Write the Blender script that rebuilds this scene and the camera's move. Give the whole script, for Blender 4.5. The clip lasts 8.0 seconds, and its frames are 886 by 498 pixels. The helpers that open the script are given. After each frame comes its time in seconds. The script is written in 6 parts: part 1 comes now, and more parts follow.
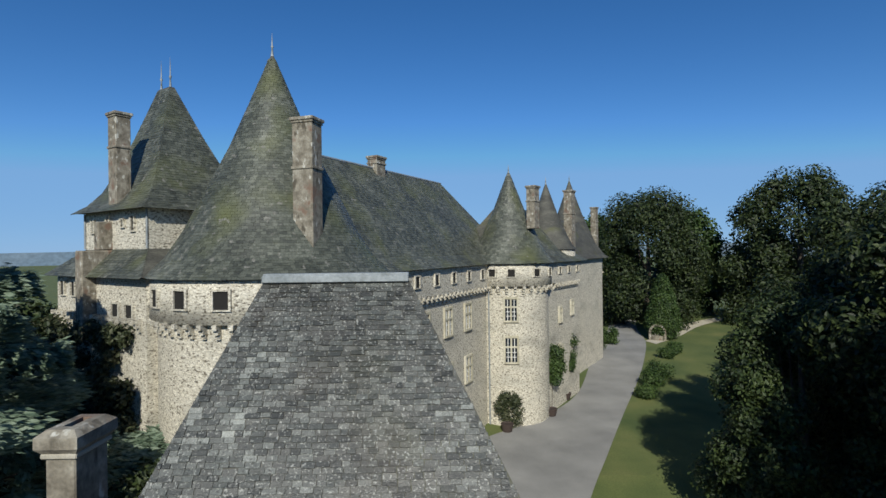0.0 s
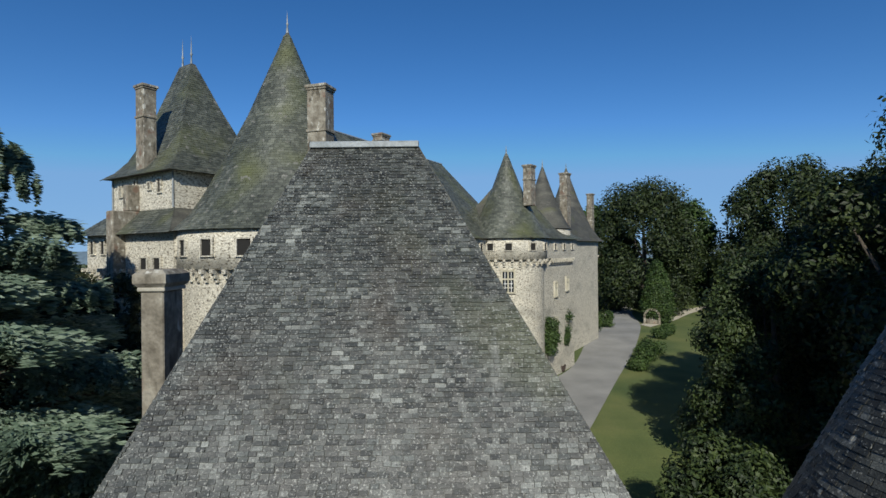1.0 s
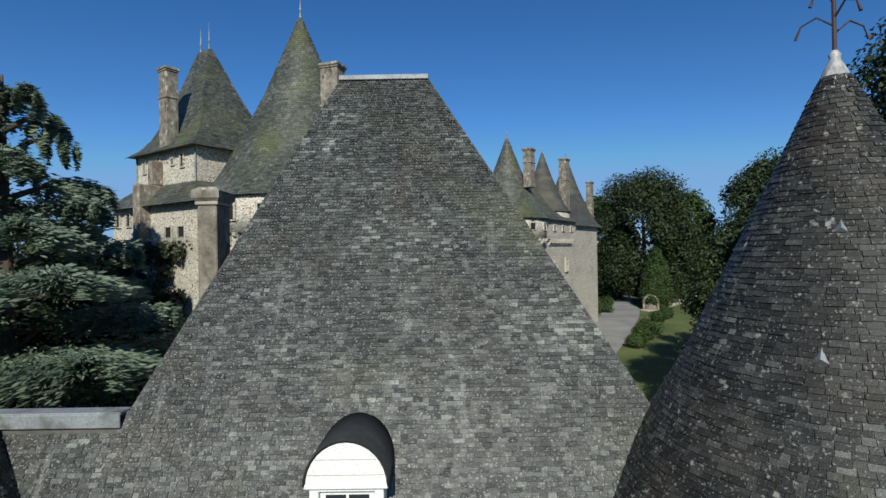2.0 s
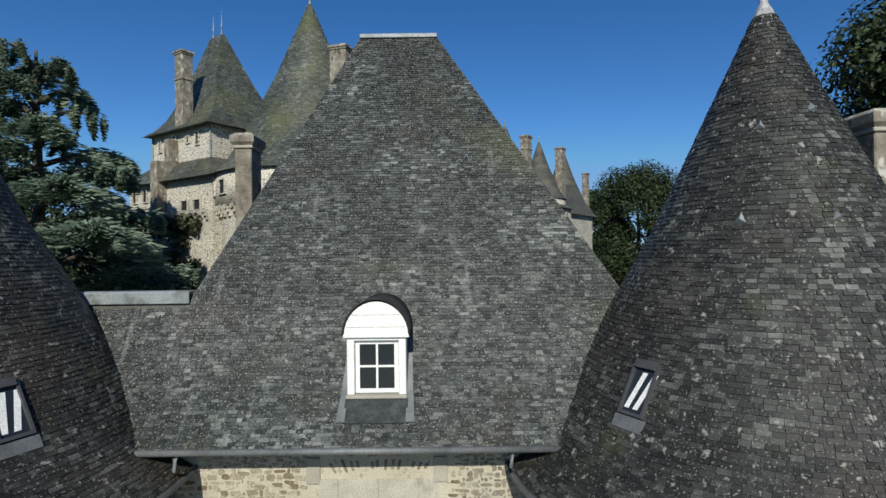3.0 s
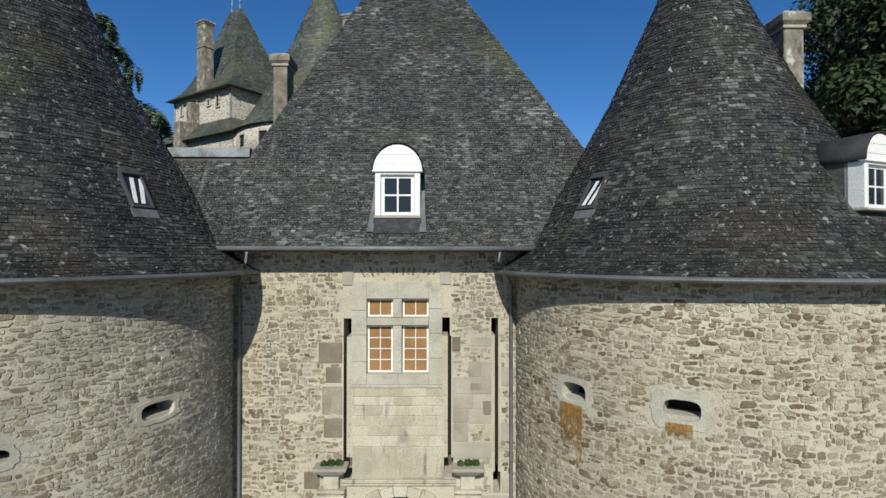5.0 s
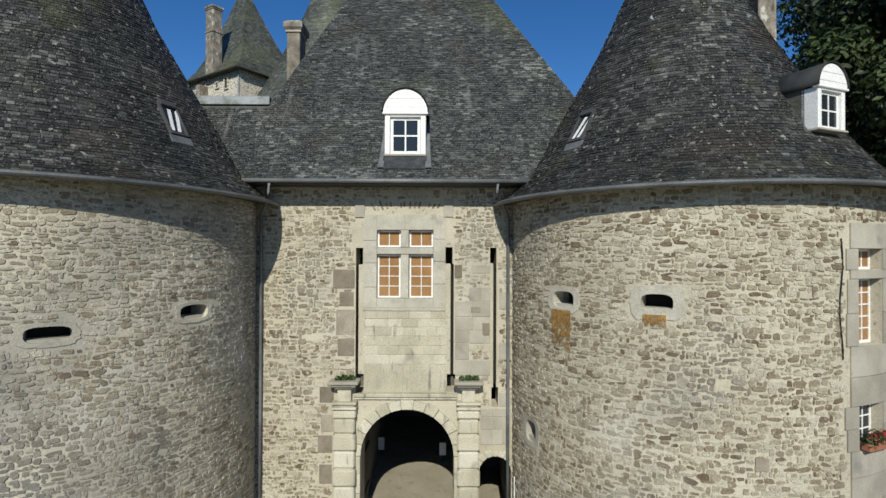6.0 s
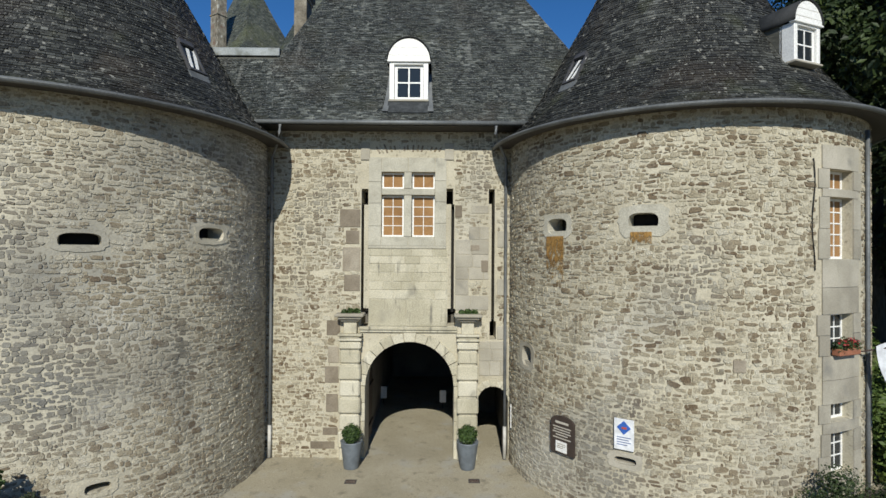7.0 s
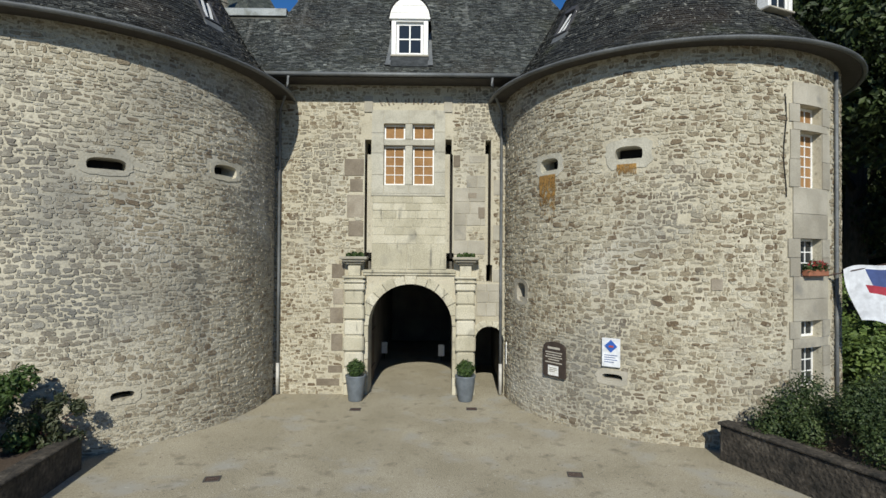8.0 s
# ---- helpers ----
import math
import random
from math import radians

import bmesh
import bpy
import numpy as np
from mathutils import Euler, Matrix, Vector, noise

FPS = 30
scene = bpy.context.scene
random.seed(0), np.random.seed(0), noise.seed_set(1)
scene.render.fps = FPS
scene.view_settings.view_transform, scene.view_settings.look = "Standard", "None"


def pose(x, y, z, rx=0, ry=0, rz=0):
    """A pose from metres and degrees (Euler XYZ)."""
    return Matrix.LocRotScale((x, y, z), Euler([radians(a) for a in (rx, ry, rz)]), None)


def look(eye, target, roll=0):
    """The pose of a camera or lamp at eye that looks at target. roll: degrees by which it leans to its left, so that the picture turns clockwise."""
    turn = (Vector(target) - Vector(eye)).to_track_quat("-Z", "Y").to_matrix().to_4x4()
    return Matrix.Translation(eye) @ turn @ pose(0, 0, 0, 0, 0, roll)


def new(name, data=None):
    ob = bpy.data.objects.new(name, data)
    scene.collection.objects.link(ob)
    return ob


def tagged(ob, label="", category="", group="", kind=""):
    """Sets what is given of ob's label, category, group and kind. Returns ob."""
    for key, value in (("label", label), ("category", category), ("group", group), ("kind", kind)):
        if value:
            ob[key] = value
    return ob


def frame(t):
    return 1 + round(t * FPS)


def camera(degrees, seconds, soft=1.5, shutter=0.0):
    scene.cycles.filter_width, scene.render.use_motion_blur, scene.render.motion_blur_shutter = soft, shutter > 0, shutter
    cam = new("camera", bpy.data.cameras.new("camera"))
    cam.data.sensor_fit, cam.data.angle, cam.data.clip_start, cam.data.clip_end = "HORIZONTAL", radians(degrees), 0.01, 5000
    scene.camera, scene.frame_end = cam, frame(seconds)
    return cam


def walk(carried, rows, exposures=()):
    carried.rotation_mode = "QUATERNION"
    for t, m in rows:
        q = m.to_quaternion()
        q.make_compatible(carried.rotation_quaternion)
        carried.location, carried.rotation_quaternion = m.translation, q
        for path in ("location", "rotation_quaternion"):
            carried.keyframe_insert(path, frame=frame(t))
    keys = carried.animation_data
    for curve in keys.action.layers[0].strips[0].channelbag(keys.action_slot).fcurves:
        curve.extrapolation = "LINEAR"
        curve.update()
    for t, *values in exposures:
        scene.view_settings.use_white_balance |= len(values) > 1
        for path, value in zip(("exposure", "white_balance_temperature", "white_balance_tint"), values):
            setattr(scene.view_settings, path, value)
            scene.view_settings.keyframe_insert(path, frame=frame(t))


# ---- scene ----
cam = camera(80.0, 8.0)
PATH = [
    (0, (2.06, -3.306, 22.375), (2.063, -1.306, 22.377), -0.7),
    (0.5, (2.124, -4.985, 20.892), (2.125, -2.985, 20.895), -0.7),
    (1, (2.014, -6.45, 19.405), (2.014, -4.45, 19.411), -0.6),
    (2.3, (1.78, -9.833, 16.28), (1.767, -7.833, 16.289), -1.0),
    (2.5, (1.671, -10.305, 15.859), (1.669, -8.305, 15.868), -0.8),
    (3, (1.614, -11.492, 14.777), (1.611, -9.492, 14.786), -0.7),
    (3.5, (1.569, -12.502, 13.748), (1.566, -10.502, 13.761), -0.5),
    (4, (1.511, -13.502, 12.63), (1.508, -11.502, 12.645), -0.4),
    (4.5, (1.434, -14.334, 11.648), (1.434, -12.334, 11.664), -0.2),
    (4.7, (1.419, -14.576, 11.24), (1.422, -12.577, 11.263), 0.0),
    (5.8, (1.313, -16.212, 8.992), (1.317, -14.212, 9.012), 0.1),
    (6, (1.288, -16.458, 8.602), (1.292, -14.458, 8.625), 0.2),
    (6.5, (1.212, -16.887, 7.681), (1.221, -14.887, 7.705), 0.3),
    (7, (1.244, -17.342, 6.659), (1.25, -15.342, 6.682), 0.4),
    (7.5, (1.259, -17.767, 5.715), (1.265, -15.767, 5.74), 0.4),
    (8, (1.157, -18.298, 4.792), (1.177, -16.299, 4.819), 0.4),
]
walk(cam, [(t, look(eye, target, roll)) for t, eye, target, roll in PATH])

# ---- world, sun ----
SUN_ELEV, SUN_AZ = 34.0, -2.0          # the sun stands in front of the gate, a little to the west
sa, se = radians(SUN_AZ), radians(SUN_ELEV)
sun_dir = Vector((math.sin(sa) * math.cos(se), -math.cos(sa) * math.cos(se), math.sin(se)))
world = bpy.data.worlds.new("sky")
scene.world = world
world.use_nodes = True
wn = world.node_tree.nodes
sky = wn.new("ShaderNodeTexSky")
sky.sky_type, sky.sun_disc = "NISHITA", False
sky.sun_elevation, sky.sun_rotation = se, radians(180 + SUN_AZ)
sky.air_density, sky.dust_density, sky.ozone_density, sky.altitude = 0.72, 0.0, 3.0, 300
tone = wn.new("ShaderNodeHueSaturation")
tone.inputs["Saturation"].default_value, tone.inputs["Hue"].default_value = 1.26, 0.503
world.node_tree.links.new(sky.outputs[0], tone.inputs["Color"])
haze = wn.new("ShaderNodeMix")                      # keeps the clear blue down to the horizon
haze.data_type, haze.blend_type = "RGBA", "DARKEN"
haze.inputs[0].default_value, haze.inputs[7].default_value = 0.9, (1.7, 3.4, 6.0, 1)
world.node_tree.links.new(tone.outputs[0], haze.inputs[6])
world.node_tree.links.new(haze.outputs[2], wn["Background"].inputs[0])
wn["Background"].inputs[1].default_value = 0.115
sun = new("sun", bpy.data.lights.new("sun", "SUN"))
sun.data.energy, sun.data.angle, sun.data.color = 4.6, radians(0.55), (1.0, 0.968, 0.85)
sun.matrix_world = look(sun_dir * 200, (0, 0, 0))
scene.view_settings.exposure = 0.0


# ---- helpers of this scene ----
def link_nodes(mat):
    mat.use_nodes = True
    return mat.node_tree.nodes, mat.node_tree.links


def ramp_node(nodes, stops):
    r = nodes.new("ShaderNodeValToRGB")
    els = r.color_ramp.elements
    while len(els) < len(stops):
        els.new(0.5)
    for e, (p, c) in zip(els, stops):
        e.position, e.color = p, (*c, 1)
    return r


def surface(name, stops, scale=2.0, fine=30.0, rough=0.85, bump=0.25, spread=0.0, patches=(), metal=0.0, stretch=(1, 1, 1), fine_mix=0.35, dist=0.02, gloss=0.5):
    """A weathered surface: broad colour noise, fine grain, a shift for every piece, and patches (colour, noise scale, from, to)."""
    mat = bpy.data.materials.new(name)
    n, l = link_nodes(mat)
    bsdf = n["Principled BSDF"]
    bsdf.inputs["Roughness"].default_value, bsdf.inputs["Metallic"].default_value = rough, metal
    bsdf.inputs["Specular IOR Level"].default_value = gloss
    geo = n.new("ShaderNodeNewGeometry")
    mp = n.new("ShaderNodeMapping")
    mp.inputs["Scale"].default_value = stretch
    l.new(geo.outputs["Position"], mp.inputs[0])

    def noise_at(s, detail=5.0):
        t = n.new("ShaderNodeTexNoise")
        t.inputs["Scale"].default_value, t.inputs["Detail"].default_value = s, detail
        l.new(mp.outputs[0], t.inputs["Vector"])
        return t

    def mixed(mode, fac, a, b):
        m = n.new("ShaderNodeMix")
        m.data_type, m.blend_type = "RGBA", mode
        for sock, v in ((m.inputs[0], fac), (m.inputs[6], a), (m.inputs[7], b)):
            if isinstance(v, bpy.types.NodeSocket):
                l.new(v, sock)
            else:
                sock.default_value = v if isinstance(v, float) else (*v, 1)
        return m.outputs[2]

    broad, grain = noise_at(scale), noise_at(fine, 4.0)
    r = ramp_node(n, stops)
    if spread:
        info = n.new("ShaderNodeObjectInfo")
        add = n.new("ShaderNodeMath")
        l.new(geo.outputs["Random Per Island"], add.inputs[0])
        l.new(info.outputs["Random"], add.inputs[1])
        fr = n.new("ShaderNodeMath")
        fr.operation = "FRACT"
        l.new(add.outputs[0], fr.inputs[0])
        mr = n.new("ShaderNodeMapRange")
        mr.inputs[3].default_value, mr.inputs[4].default_value = -spread, spread
        l.new(fr.outputs[0], mr.inputs[0])
        s = n.new("ShaderNodeMath")
        l.new(broad.outputs[0], s.inputs[0])
        l.new(mr.outputs[0], s.inputs[1])
        l.new(s.outputs[0], r.inputs[0])
    else:
        l.new(broad.outputs[0], r.inputs[0])
    gr = ramp_node(n, [(0.3, (0.45,) * 3), (0.7, (1.45,) * 3)])
    l.new(grain.outputs[0], gr.inputs[0])
    colour = mixed("MULTIPLY", fine_mix, r.outputs[0], gr.outputs[0])
    for col, sc, lo, hi, *pull in patches:
        p = noise_at(sc, 7.0)
        if pull:
            pm = n.new("ShaderNodeMapping")
            pm.inputs["Scale"].default_value = pull[0]
            l.new(geo.outputs["Position"], pm.inputs[0])
            l.new(pm.outputs[0], p.inputs["Vector"])
        pr = ramp_node(n, [(lo, (0, 0, 0)), (hi, (1, 1, 1))])
        l.new(p.outputs[0], pr.inputs[0])
        colour = mixed("MIX", pr.outputs[0], colour, col)
    l.new(colour, bsdf.inputs["Base Color"])
    if bump:
        b = n.new("ShaderNodeBump")
        b.inputs["Strength"].default_value, b.inputs["Distance"].default_value = bump, dist
        l.new(grain.outputs[0], b.inputs["Height"])
        l.new(b.outputs[0], bsdf.inputs["Normal"])
    return mat


def plain(name, col, rough=0.5, metal=0.0, var=0.15, scale=6.0):
    lo, hi = [c * (1 - var) for c in col], [min(1, c * (1 + var)) for c in col]
    return surface(name, [(0.35, lo), (0.65, hi)], scale=scale, fine=60, rough=rough, bump=0.05, metal=metal, fine_mix=0.1)


def leafy(name, a, b, c, through_light=0.25):
    mat = surface(name, [(0.3, a), (0.5, b), (0.75, c)], scale=0.6, fine=9, rough=0.6, bump=0.0, spread=0.25)
    n, l = link_nodes(mat)
    thin_leaf, both = n.new("ShaderNodeBsdfTranslucent"), n.new("ShaderNodeMixShader")
    l.new(n["Principled BSDF"].inputs["Base Color"].links[0].from_socket, thin_leaf.inputs["Color"])
    both.inputs[0].default_value = through_light
    l.new(n["Principled BSDF"].outputs[0], both.inputs[1])
    l.new(thin_leaf.outputs[0], both.inputs[2])
    l.new(both.outputs[0], n["Material Output"].inputs["Surface"])
    return mat


slate_mat = surface("slate", [(0.06, (0.011, 0.013, 0.0125)), (0.36, (0.026, 0.030, 0.028)), (0.60, (0.044, 0.050, 0.046)), (0.80, (0.095, 0.104, 0.096)), (0.98, (0.24, 0.253, 0.232))], scale=0.55, fine=48, rough=0.45, gloss=0.7,
                    bump=0.45, spread=0.34, fine_mix=0.85, patches=[((0.075, 0.082, 0.036), 0.4, 0.56, 0.82), ((0.024, 0.023, 0.019), 0.8, 0.54, 0.74), ((0.052, 0.043, 0.032), 0.5, 0.57, 0.78),
                                                                  ((0.17, 0.175, 0.165), 1.0, 0.66, 0.76, (2.2, 0.25, 0.16)), ((0.25, 0.255, 0.235), 26.0, 0.57, 0.66), ((0.020, 0.022, 0.018), 19.0, 0.585, 0.66)])
mossy_slate_mat = surface("mossy_slate", [(0.10, (0.032, 0.036, 0.030)), (0.45, (0.070, 0.077, 0.062)), (0.70, (0.108, 0.116, 0.094)), (0.97, (0.19, 0.198, 0.168))], scale=0.4, fine=12, rough=0.5,
                          bump=0.3, spread=0.22, fine_mix=0.6, patches=[((0.105, 0.114, 0.046), 0.3, 0.50, 0.80), ((0.19, 0.185, 0.165), 2.2, 0.62, 0.72)])
cone_slate_mat = surface("dark_slate", [(0.06, (0.009, 0.0095, 0.009)), (0.38, (0.020, 0.0213, 0.0195)), (0.62, (0.034, 0.0357, 0.0325)), (0.82, (0.064, 0.067, 0.061)), (0.98, (0.17, 0.175, 0.16))], scale=0.6, fine=45, rough=0.55,
                         bump=0.4, spread=0.33, fine_mix=0.85, gloss=0.4, patches=[((0.046, 0.035, 0.025), 0.5, 0.52, 0.76), ((0.056, 0.061, 0.030), 0.7, 0.58, 0.8), ((0.016, 0.015, 0.013), 0.9, 0.54, 0.72), ((0.25, 0.247, 0.22), 6.0, 0.63, 0.70), ((0.20, 0.20, 0.18), 24.0, 0.60, 0.68)])
far_slate_mat = surface("far_slate", [(0.2, (0.04, 0.04, 0.036)), (0.5, (0.07, 0.069, 0.058)), (0.8, (0.12, 0.117, 0.096))], scale=0.5, fine=5, rough=0.75, bump=0.5,
                        patches=[((0.085, 0.09, 0.035), 0.28, 0.58, 0.75), ((0.12, 0.115, 0.10), 1.7, 0.64, 0.78)], stretch=(1, 1, 2.2), fine_mix=0.6, dist=0.05)
mortar_mat = surface("mortar", [(0.3, (0.378, 0.342, 0.259)), (0.55, (0.468, 0.430, 0.332)), (0.8, (0.543, 0.503, 0.403))], scale=0.6, fine=25, rough=0.95, bump=0.6,
                     patches=[((0.28, 0.272, 0.24), 0.28, 0.56, 0.78), ((0.53, 0.51, 0.45), 0.33, 0.60, 0.80), ((0.22, 0.198, 0.15), 7.0, 0.60, 0.72)])
grey_mortar_mat = surface("greyed_mortar", [(0.3, (0.381, 0.350, 0.273)), (0.55, (0.477, 0.442, 0.350)), (0.8, (0.562, 0.525, 0.430))], scale=0.6, fine=25, rough=0.95, bump=0.6,
                          patches=[((0.22, 0.214, 0.19), 0.28, 0.50, 0.72), ((0.48, 0.465, 0.42), 0.33, 0.58, 0.78), ((0.19, 0.172, 0.135), 7.0, 0.58, 0.70)])
rubble_mat = surface("rubble_stone", [(0.02, (0.124, 0.088, 0.053)), (0.20, (0.209, 0.168, 0.111)), (0.45, (0.286, 0.249, 0.175)), (0.70, (0.356, 0.321, 0.238)), (0.95, (0.462, 0.431, 0.344))], scale=1.4, fine=38, rough=0.9,
                     bump=0.9, spread=0.43, fine_mix=0.88, patches=[((0.155, 0.150, 0.135), 0.25, 0.55, 0.74), ((0.45, 0.432, 0.375), 0.33, 0.59, 0.79), ((0.38, 0.352, 0.28), 8.0, 0.58, 0.69), ((0.12, 0.112, 0.092), 1.0, 0.62, 0.78, (1.6, 1.6, 0.2))])
grey_rubble_mat = surface("greyed_rubble_stone", [(0.02, (0.146, 0.112, 0.076)), (0.20, (0.252, 0.213, 0.151)), (0.45, (0.320, 0.283, 0.208)), (0.70, (0.384, 0.349, 0.269)), (0.95, (0.465, 0.433, 0.351))], scale=1.4, fine=38, rough=0.9,
                          bump=0.9, spread=0.43, fine_mix=0.88, patches=[((0.15, 0.148, 0.137), 0.2, 0.46, 0.67), ((0.44, 0.43, 0.39), 0.45, 0.60, 0.76), ((0.34, 0.318, 0.26), 8.0, 0.58, 0.70), ((0.115, 0.108, 0.09), 1.0, 0.60, 0.78, (1.6, 1.6, 0.2))])
ashlar_mat = surface("dressed_limestone", [(0.3, (0.38, 0.352, 0.262)), (0.55, (0.485, 0.452, 0.350)), (0.8, (0.55, 0.52, 0.425))], scale=1.1, fine=30, rough=0.9, bump=0.4, spread=0.2, fine_mix=0.45,
                     patches=[((0.27, 0.255, 0.205), 1.6, 0.56, 0.75), ((0.17, 0.16, 0.13), 3.0, 0.60, 0.74, (2.0, 2.0, 0.4))])
plaster_mat = surface("worn_lime_plaster", [(0.3, (0.35, 0.332, 0.272)), (0.55, (0.43, 0.41, 0.34)), (0.8, (0.50, 0.478, 0.405))], scale=1.6, fine=30, rough=0.92, bump=0.4, spread=0.08, fine_mix=0.4,
                     patches=[((0.27, 0.26, 0.22), 2.2, 0.58, 0.76)])
granite_mat = surface("grey_granite", [(0.3, (0.275, 0.253, 0.205)), (0.55, (0.36, 0.335, 0.275)), (0.8, (0.43, 0.40, 0.335))], scale=1.3, fine=45, rough=0.9, bump=0.3, spread=0.15,
                      patches=[((0.18, 0.175, 0.16), 1.2, 0.6, 0.78)])
brown_stone_mat = surface("brown_block", [(0.2, (0.15, 0.123, 0.090)), (0.6, (0.25, 0.214, 0.165)), (0.9, (0.36, 0.323, 0.258))], scale=1.6, fine=30, rough=0.9, bump=0.4, spread=0.25)
castle_mat = surface("castle_rubble", [(0.28, (0.21, 0.185, 0.145)), (0.41, (0.49, 0.455, 0.375)), (0.66, (0.68, 0.645, 0.55))], scale=4.6, fine=11, rough=0.95, bump=0.8, fine_mix=0.75,
                     patches=[((0.33, 0.315, 0.27), 0.25, 0.52, 0.76), ((0.14, 0.122, 0.095), 5.0, 0.565, 0.63)], stretch=(1, 1, 1.9), dist=0.05)
chimney_mat = surface("chimney_stone", [(0.25, (0.105, 0.09, 0.068)), (0.50, (0.215, 0.192, 0.152)), (0.75, (0.35, 0.328, 0.272))], scale=2.4, fine=12, rough=0.95, bump=0.9,
                      patches=[((0.46, 0.45, 0.40), 3.0, 0.60, 0.66, (1, 1, 0.6)), ((0.085, 0.074, 0.056), 2.0, 0.58, 0.68, (1.3, 1.3, 0.5)), ((0.17, 0.115, 0.085), 1.2, 0.58, 0.66)])
zinc_mat = surface("zinc", [(0.3, (0.19, 0.215, 0.225)), (0.7, (0.32, 0.345, 0.36))], scale=2.0, fine=20, rough=0.6, bump=0.15, metal=0.2, patches=[((0.12, 0.13, 0.12), 2.4, 0.55, 0.70)])
dark_zinc_mat = surface("weathered_zinc", [(0.3, (0.10, 0.108, 0.112)), (0.7, (0.18, 0.19, 0.195))], scale=2.0, fine=20, rough=0.6, bump=0.1, metal=0.2)
gutter_mat = surface("tarnished_zinc", [(0.3, (0.075, 0.08, 0.082)), (0.7, (0.16, 0.168, 0.17))], scale=1.2, fine=20, rough=0.55, bump=0.1, metal=0.2)
lead_mat = surface("old_lead", [(0.3, (0.022, 0.025, 0.027)), (0.7, (0.06, 0.066, 0.07))], scale=5.0, fine=20, rough=0.8, bump=0.2, gloss=0.25)
white_mat = surface("white_paint", [(0.3, (0.74, 0.74, 0.72)), (0.7, (0.82, 0.82, 0.80))], scale=3, fine=30, rough=0.5, bump=0.05, patches=[((0.5, 0.49, 0.46), 4.0, 0.68, 0.8)])
# Near-black painted in for unlit hollows; also colours the cable and notice posts.
dark_mat = plain("shade_black", (0.012, 0.011, 0.010), 0.9)
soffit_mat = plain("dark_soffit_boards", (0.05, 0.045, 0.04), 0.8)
wood_mat = surface("old_oak", [(0.3, (0.05, 0.035, 0.025)), (0.7, (0.11, 0.08, 0.055))], scale=3, fine=30, rough=0.7, bump=0.4, stretch=(8, 8, 1))
curtain_mat = surface("amber_blind", [(0.3, (0.23, 0.12, 0.045)), (0.7, (0.33, 0.185, 0.075))], scale=1.5, fine=40, rough=0.9, bump=0.1)
gravel_mat = surface("sandy_gravel", [(0.25, (0.282, 0.251, 0.175)), (0.55, (0.379, 0.339, 0.249)), (0.8, (0.452, 0.412, 0.316))], scale=0.5, fine=45, rough=0.97, bump=0.9, fine_mix=0.8,
                     patches=[((0.36, 0.345, 0.30), 0.9, 0.55, 0.70), ((0.20, 0.18, 0.13), 2.2, 0.58, 0.74), ((0.14, 0.125, 0.095), 14.0, 0.64, 0.70), ((0.50, 0.47, 0.40), 17.0, 0.66, 0.70)])
road_mat = surface("grey_gravel_road", [(0.3, (0.19, 0.188, 0.18)), (0.7, (0.28, 0.276, 0.262))], scale=0.25, fine=30, rough=0.97, bump=0.3)
path_mat = surface("pale_gravel_path", [(0.3, (0.42, 0.38, 0.30)), (0.7, (0.5, 0.46, 0.37))], scale=0.6, fine=30, rough=0.97)
grass_mat = surface("lawn", [(0.3, (0.055, 0.085, 0.022)), (0.55, (0.10, 0.125, 0.035)), (0.8, (0.15, 0.155, 0.05))], scale=0.16, fine=8, rough=0.95, bump=0.6, dist=0.08)
leaf_mat = leafy("broad_leaf", (0.018, 0.032, 0.010), (0.035, 0.060, 0.016), (0.065, 0.095, 0.024))
dark_leaf_mat = leafy("dark_leaf", (0.011, 0.021, 0.006), (0.025, 0.043, 0.011), (0.055, 0.078, 0.019))
cedar_mat = leafy("cedar_needle", (0.085, 0.130, 0.085), (0.17, 0.235, 0.16), (0.27, 0.34, 0.25), 0.4)
box_leaf_mat = leafy("box_leaf", (0.02, 0.045, 0.010), (0.045, 0.085, 0.018), (0.075, 0.125, 0.028))
ivy_mat = leafy("ivy_leaf", (0.028, 0.040, 0.016), (0.055, 0.070, 0.030), (0.10, 0.105, 0.055))
bark_mat = surface("bark", [(0.3, (0.05, 0.04, 0.03)), (0.7, (0.11, 0.09, 0.07))], scale=2, fine=14, rough=0.95, bump=0.8, stretch=(4, 4, 1))

glass_mat = bpy.data.materials.new("window_glass")
gn, gl = link_nodes(glass_mat)
gn["Principled BSDF"].inputs["Base Color"].default_value = (0.02, 0.025, 0.03, 1)
gn["Principled BSDF"].inputs["Roughness"].default_value = 0.06


def obj(name, me, mat, parent=None, label="", smooth=False):
    ob = new(name, me)
    if mat and not me.materials:
        me.materials.append(mat)
    if smooth:
        for p in me.polygons:
            p.use_smooth = True
    if parent:
        ob.parent = parent
    if label:
        ob["label"] = label
    return ob


def part(name, bm, mat, parent=None, label="", smooth=False):
    me = bpy.data.meshes.new(name)
    bmesh.ops.recalc_face_normals(bm, faces=bm.faces[:])
    bm.to_mesh(me)
    bm.free()
    return obj(name, me, mat, parent, label, smooth)


def thing(name, label, category, at=(0, 0, 0), rz=0.0, group="", kind=""):
    ob = new(name)
    ob.empty_display_size = 0.3
    ob.matrix_world = pose(*at, 0, 0, rz)
    return tagged(ob, label, category, group, kind)


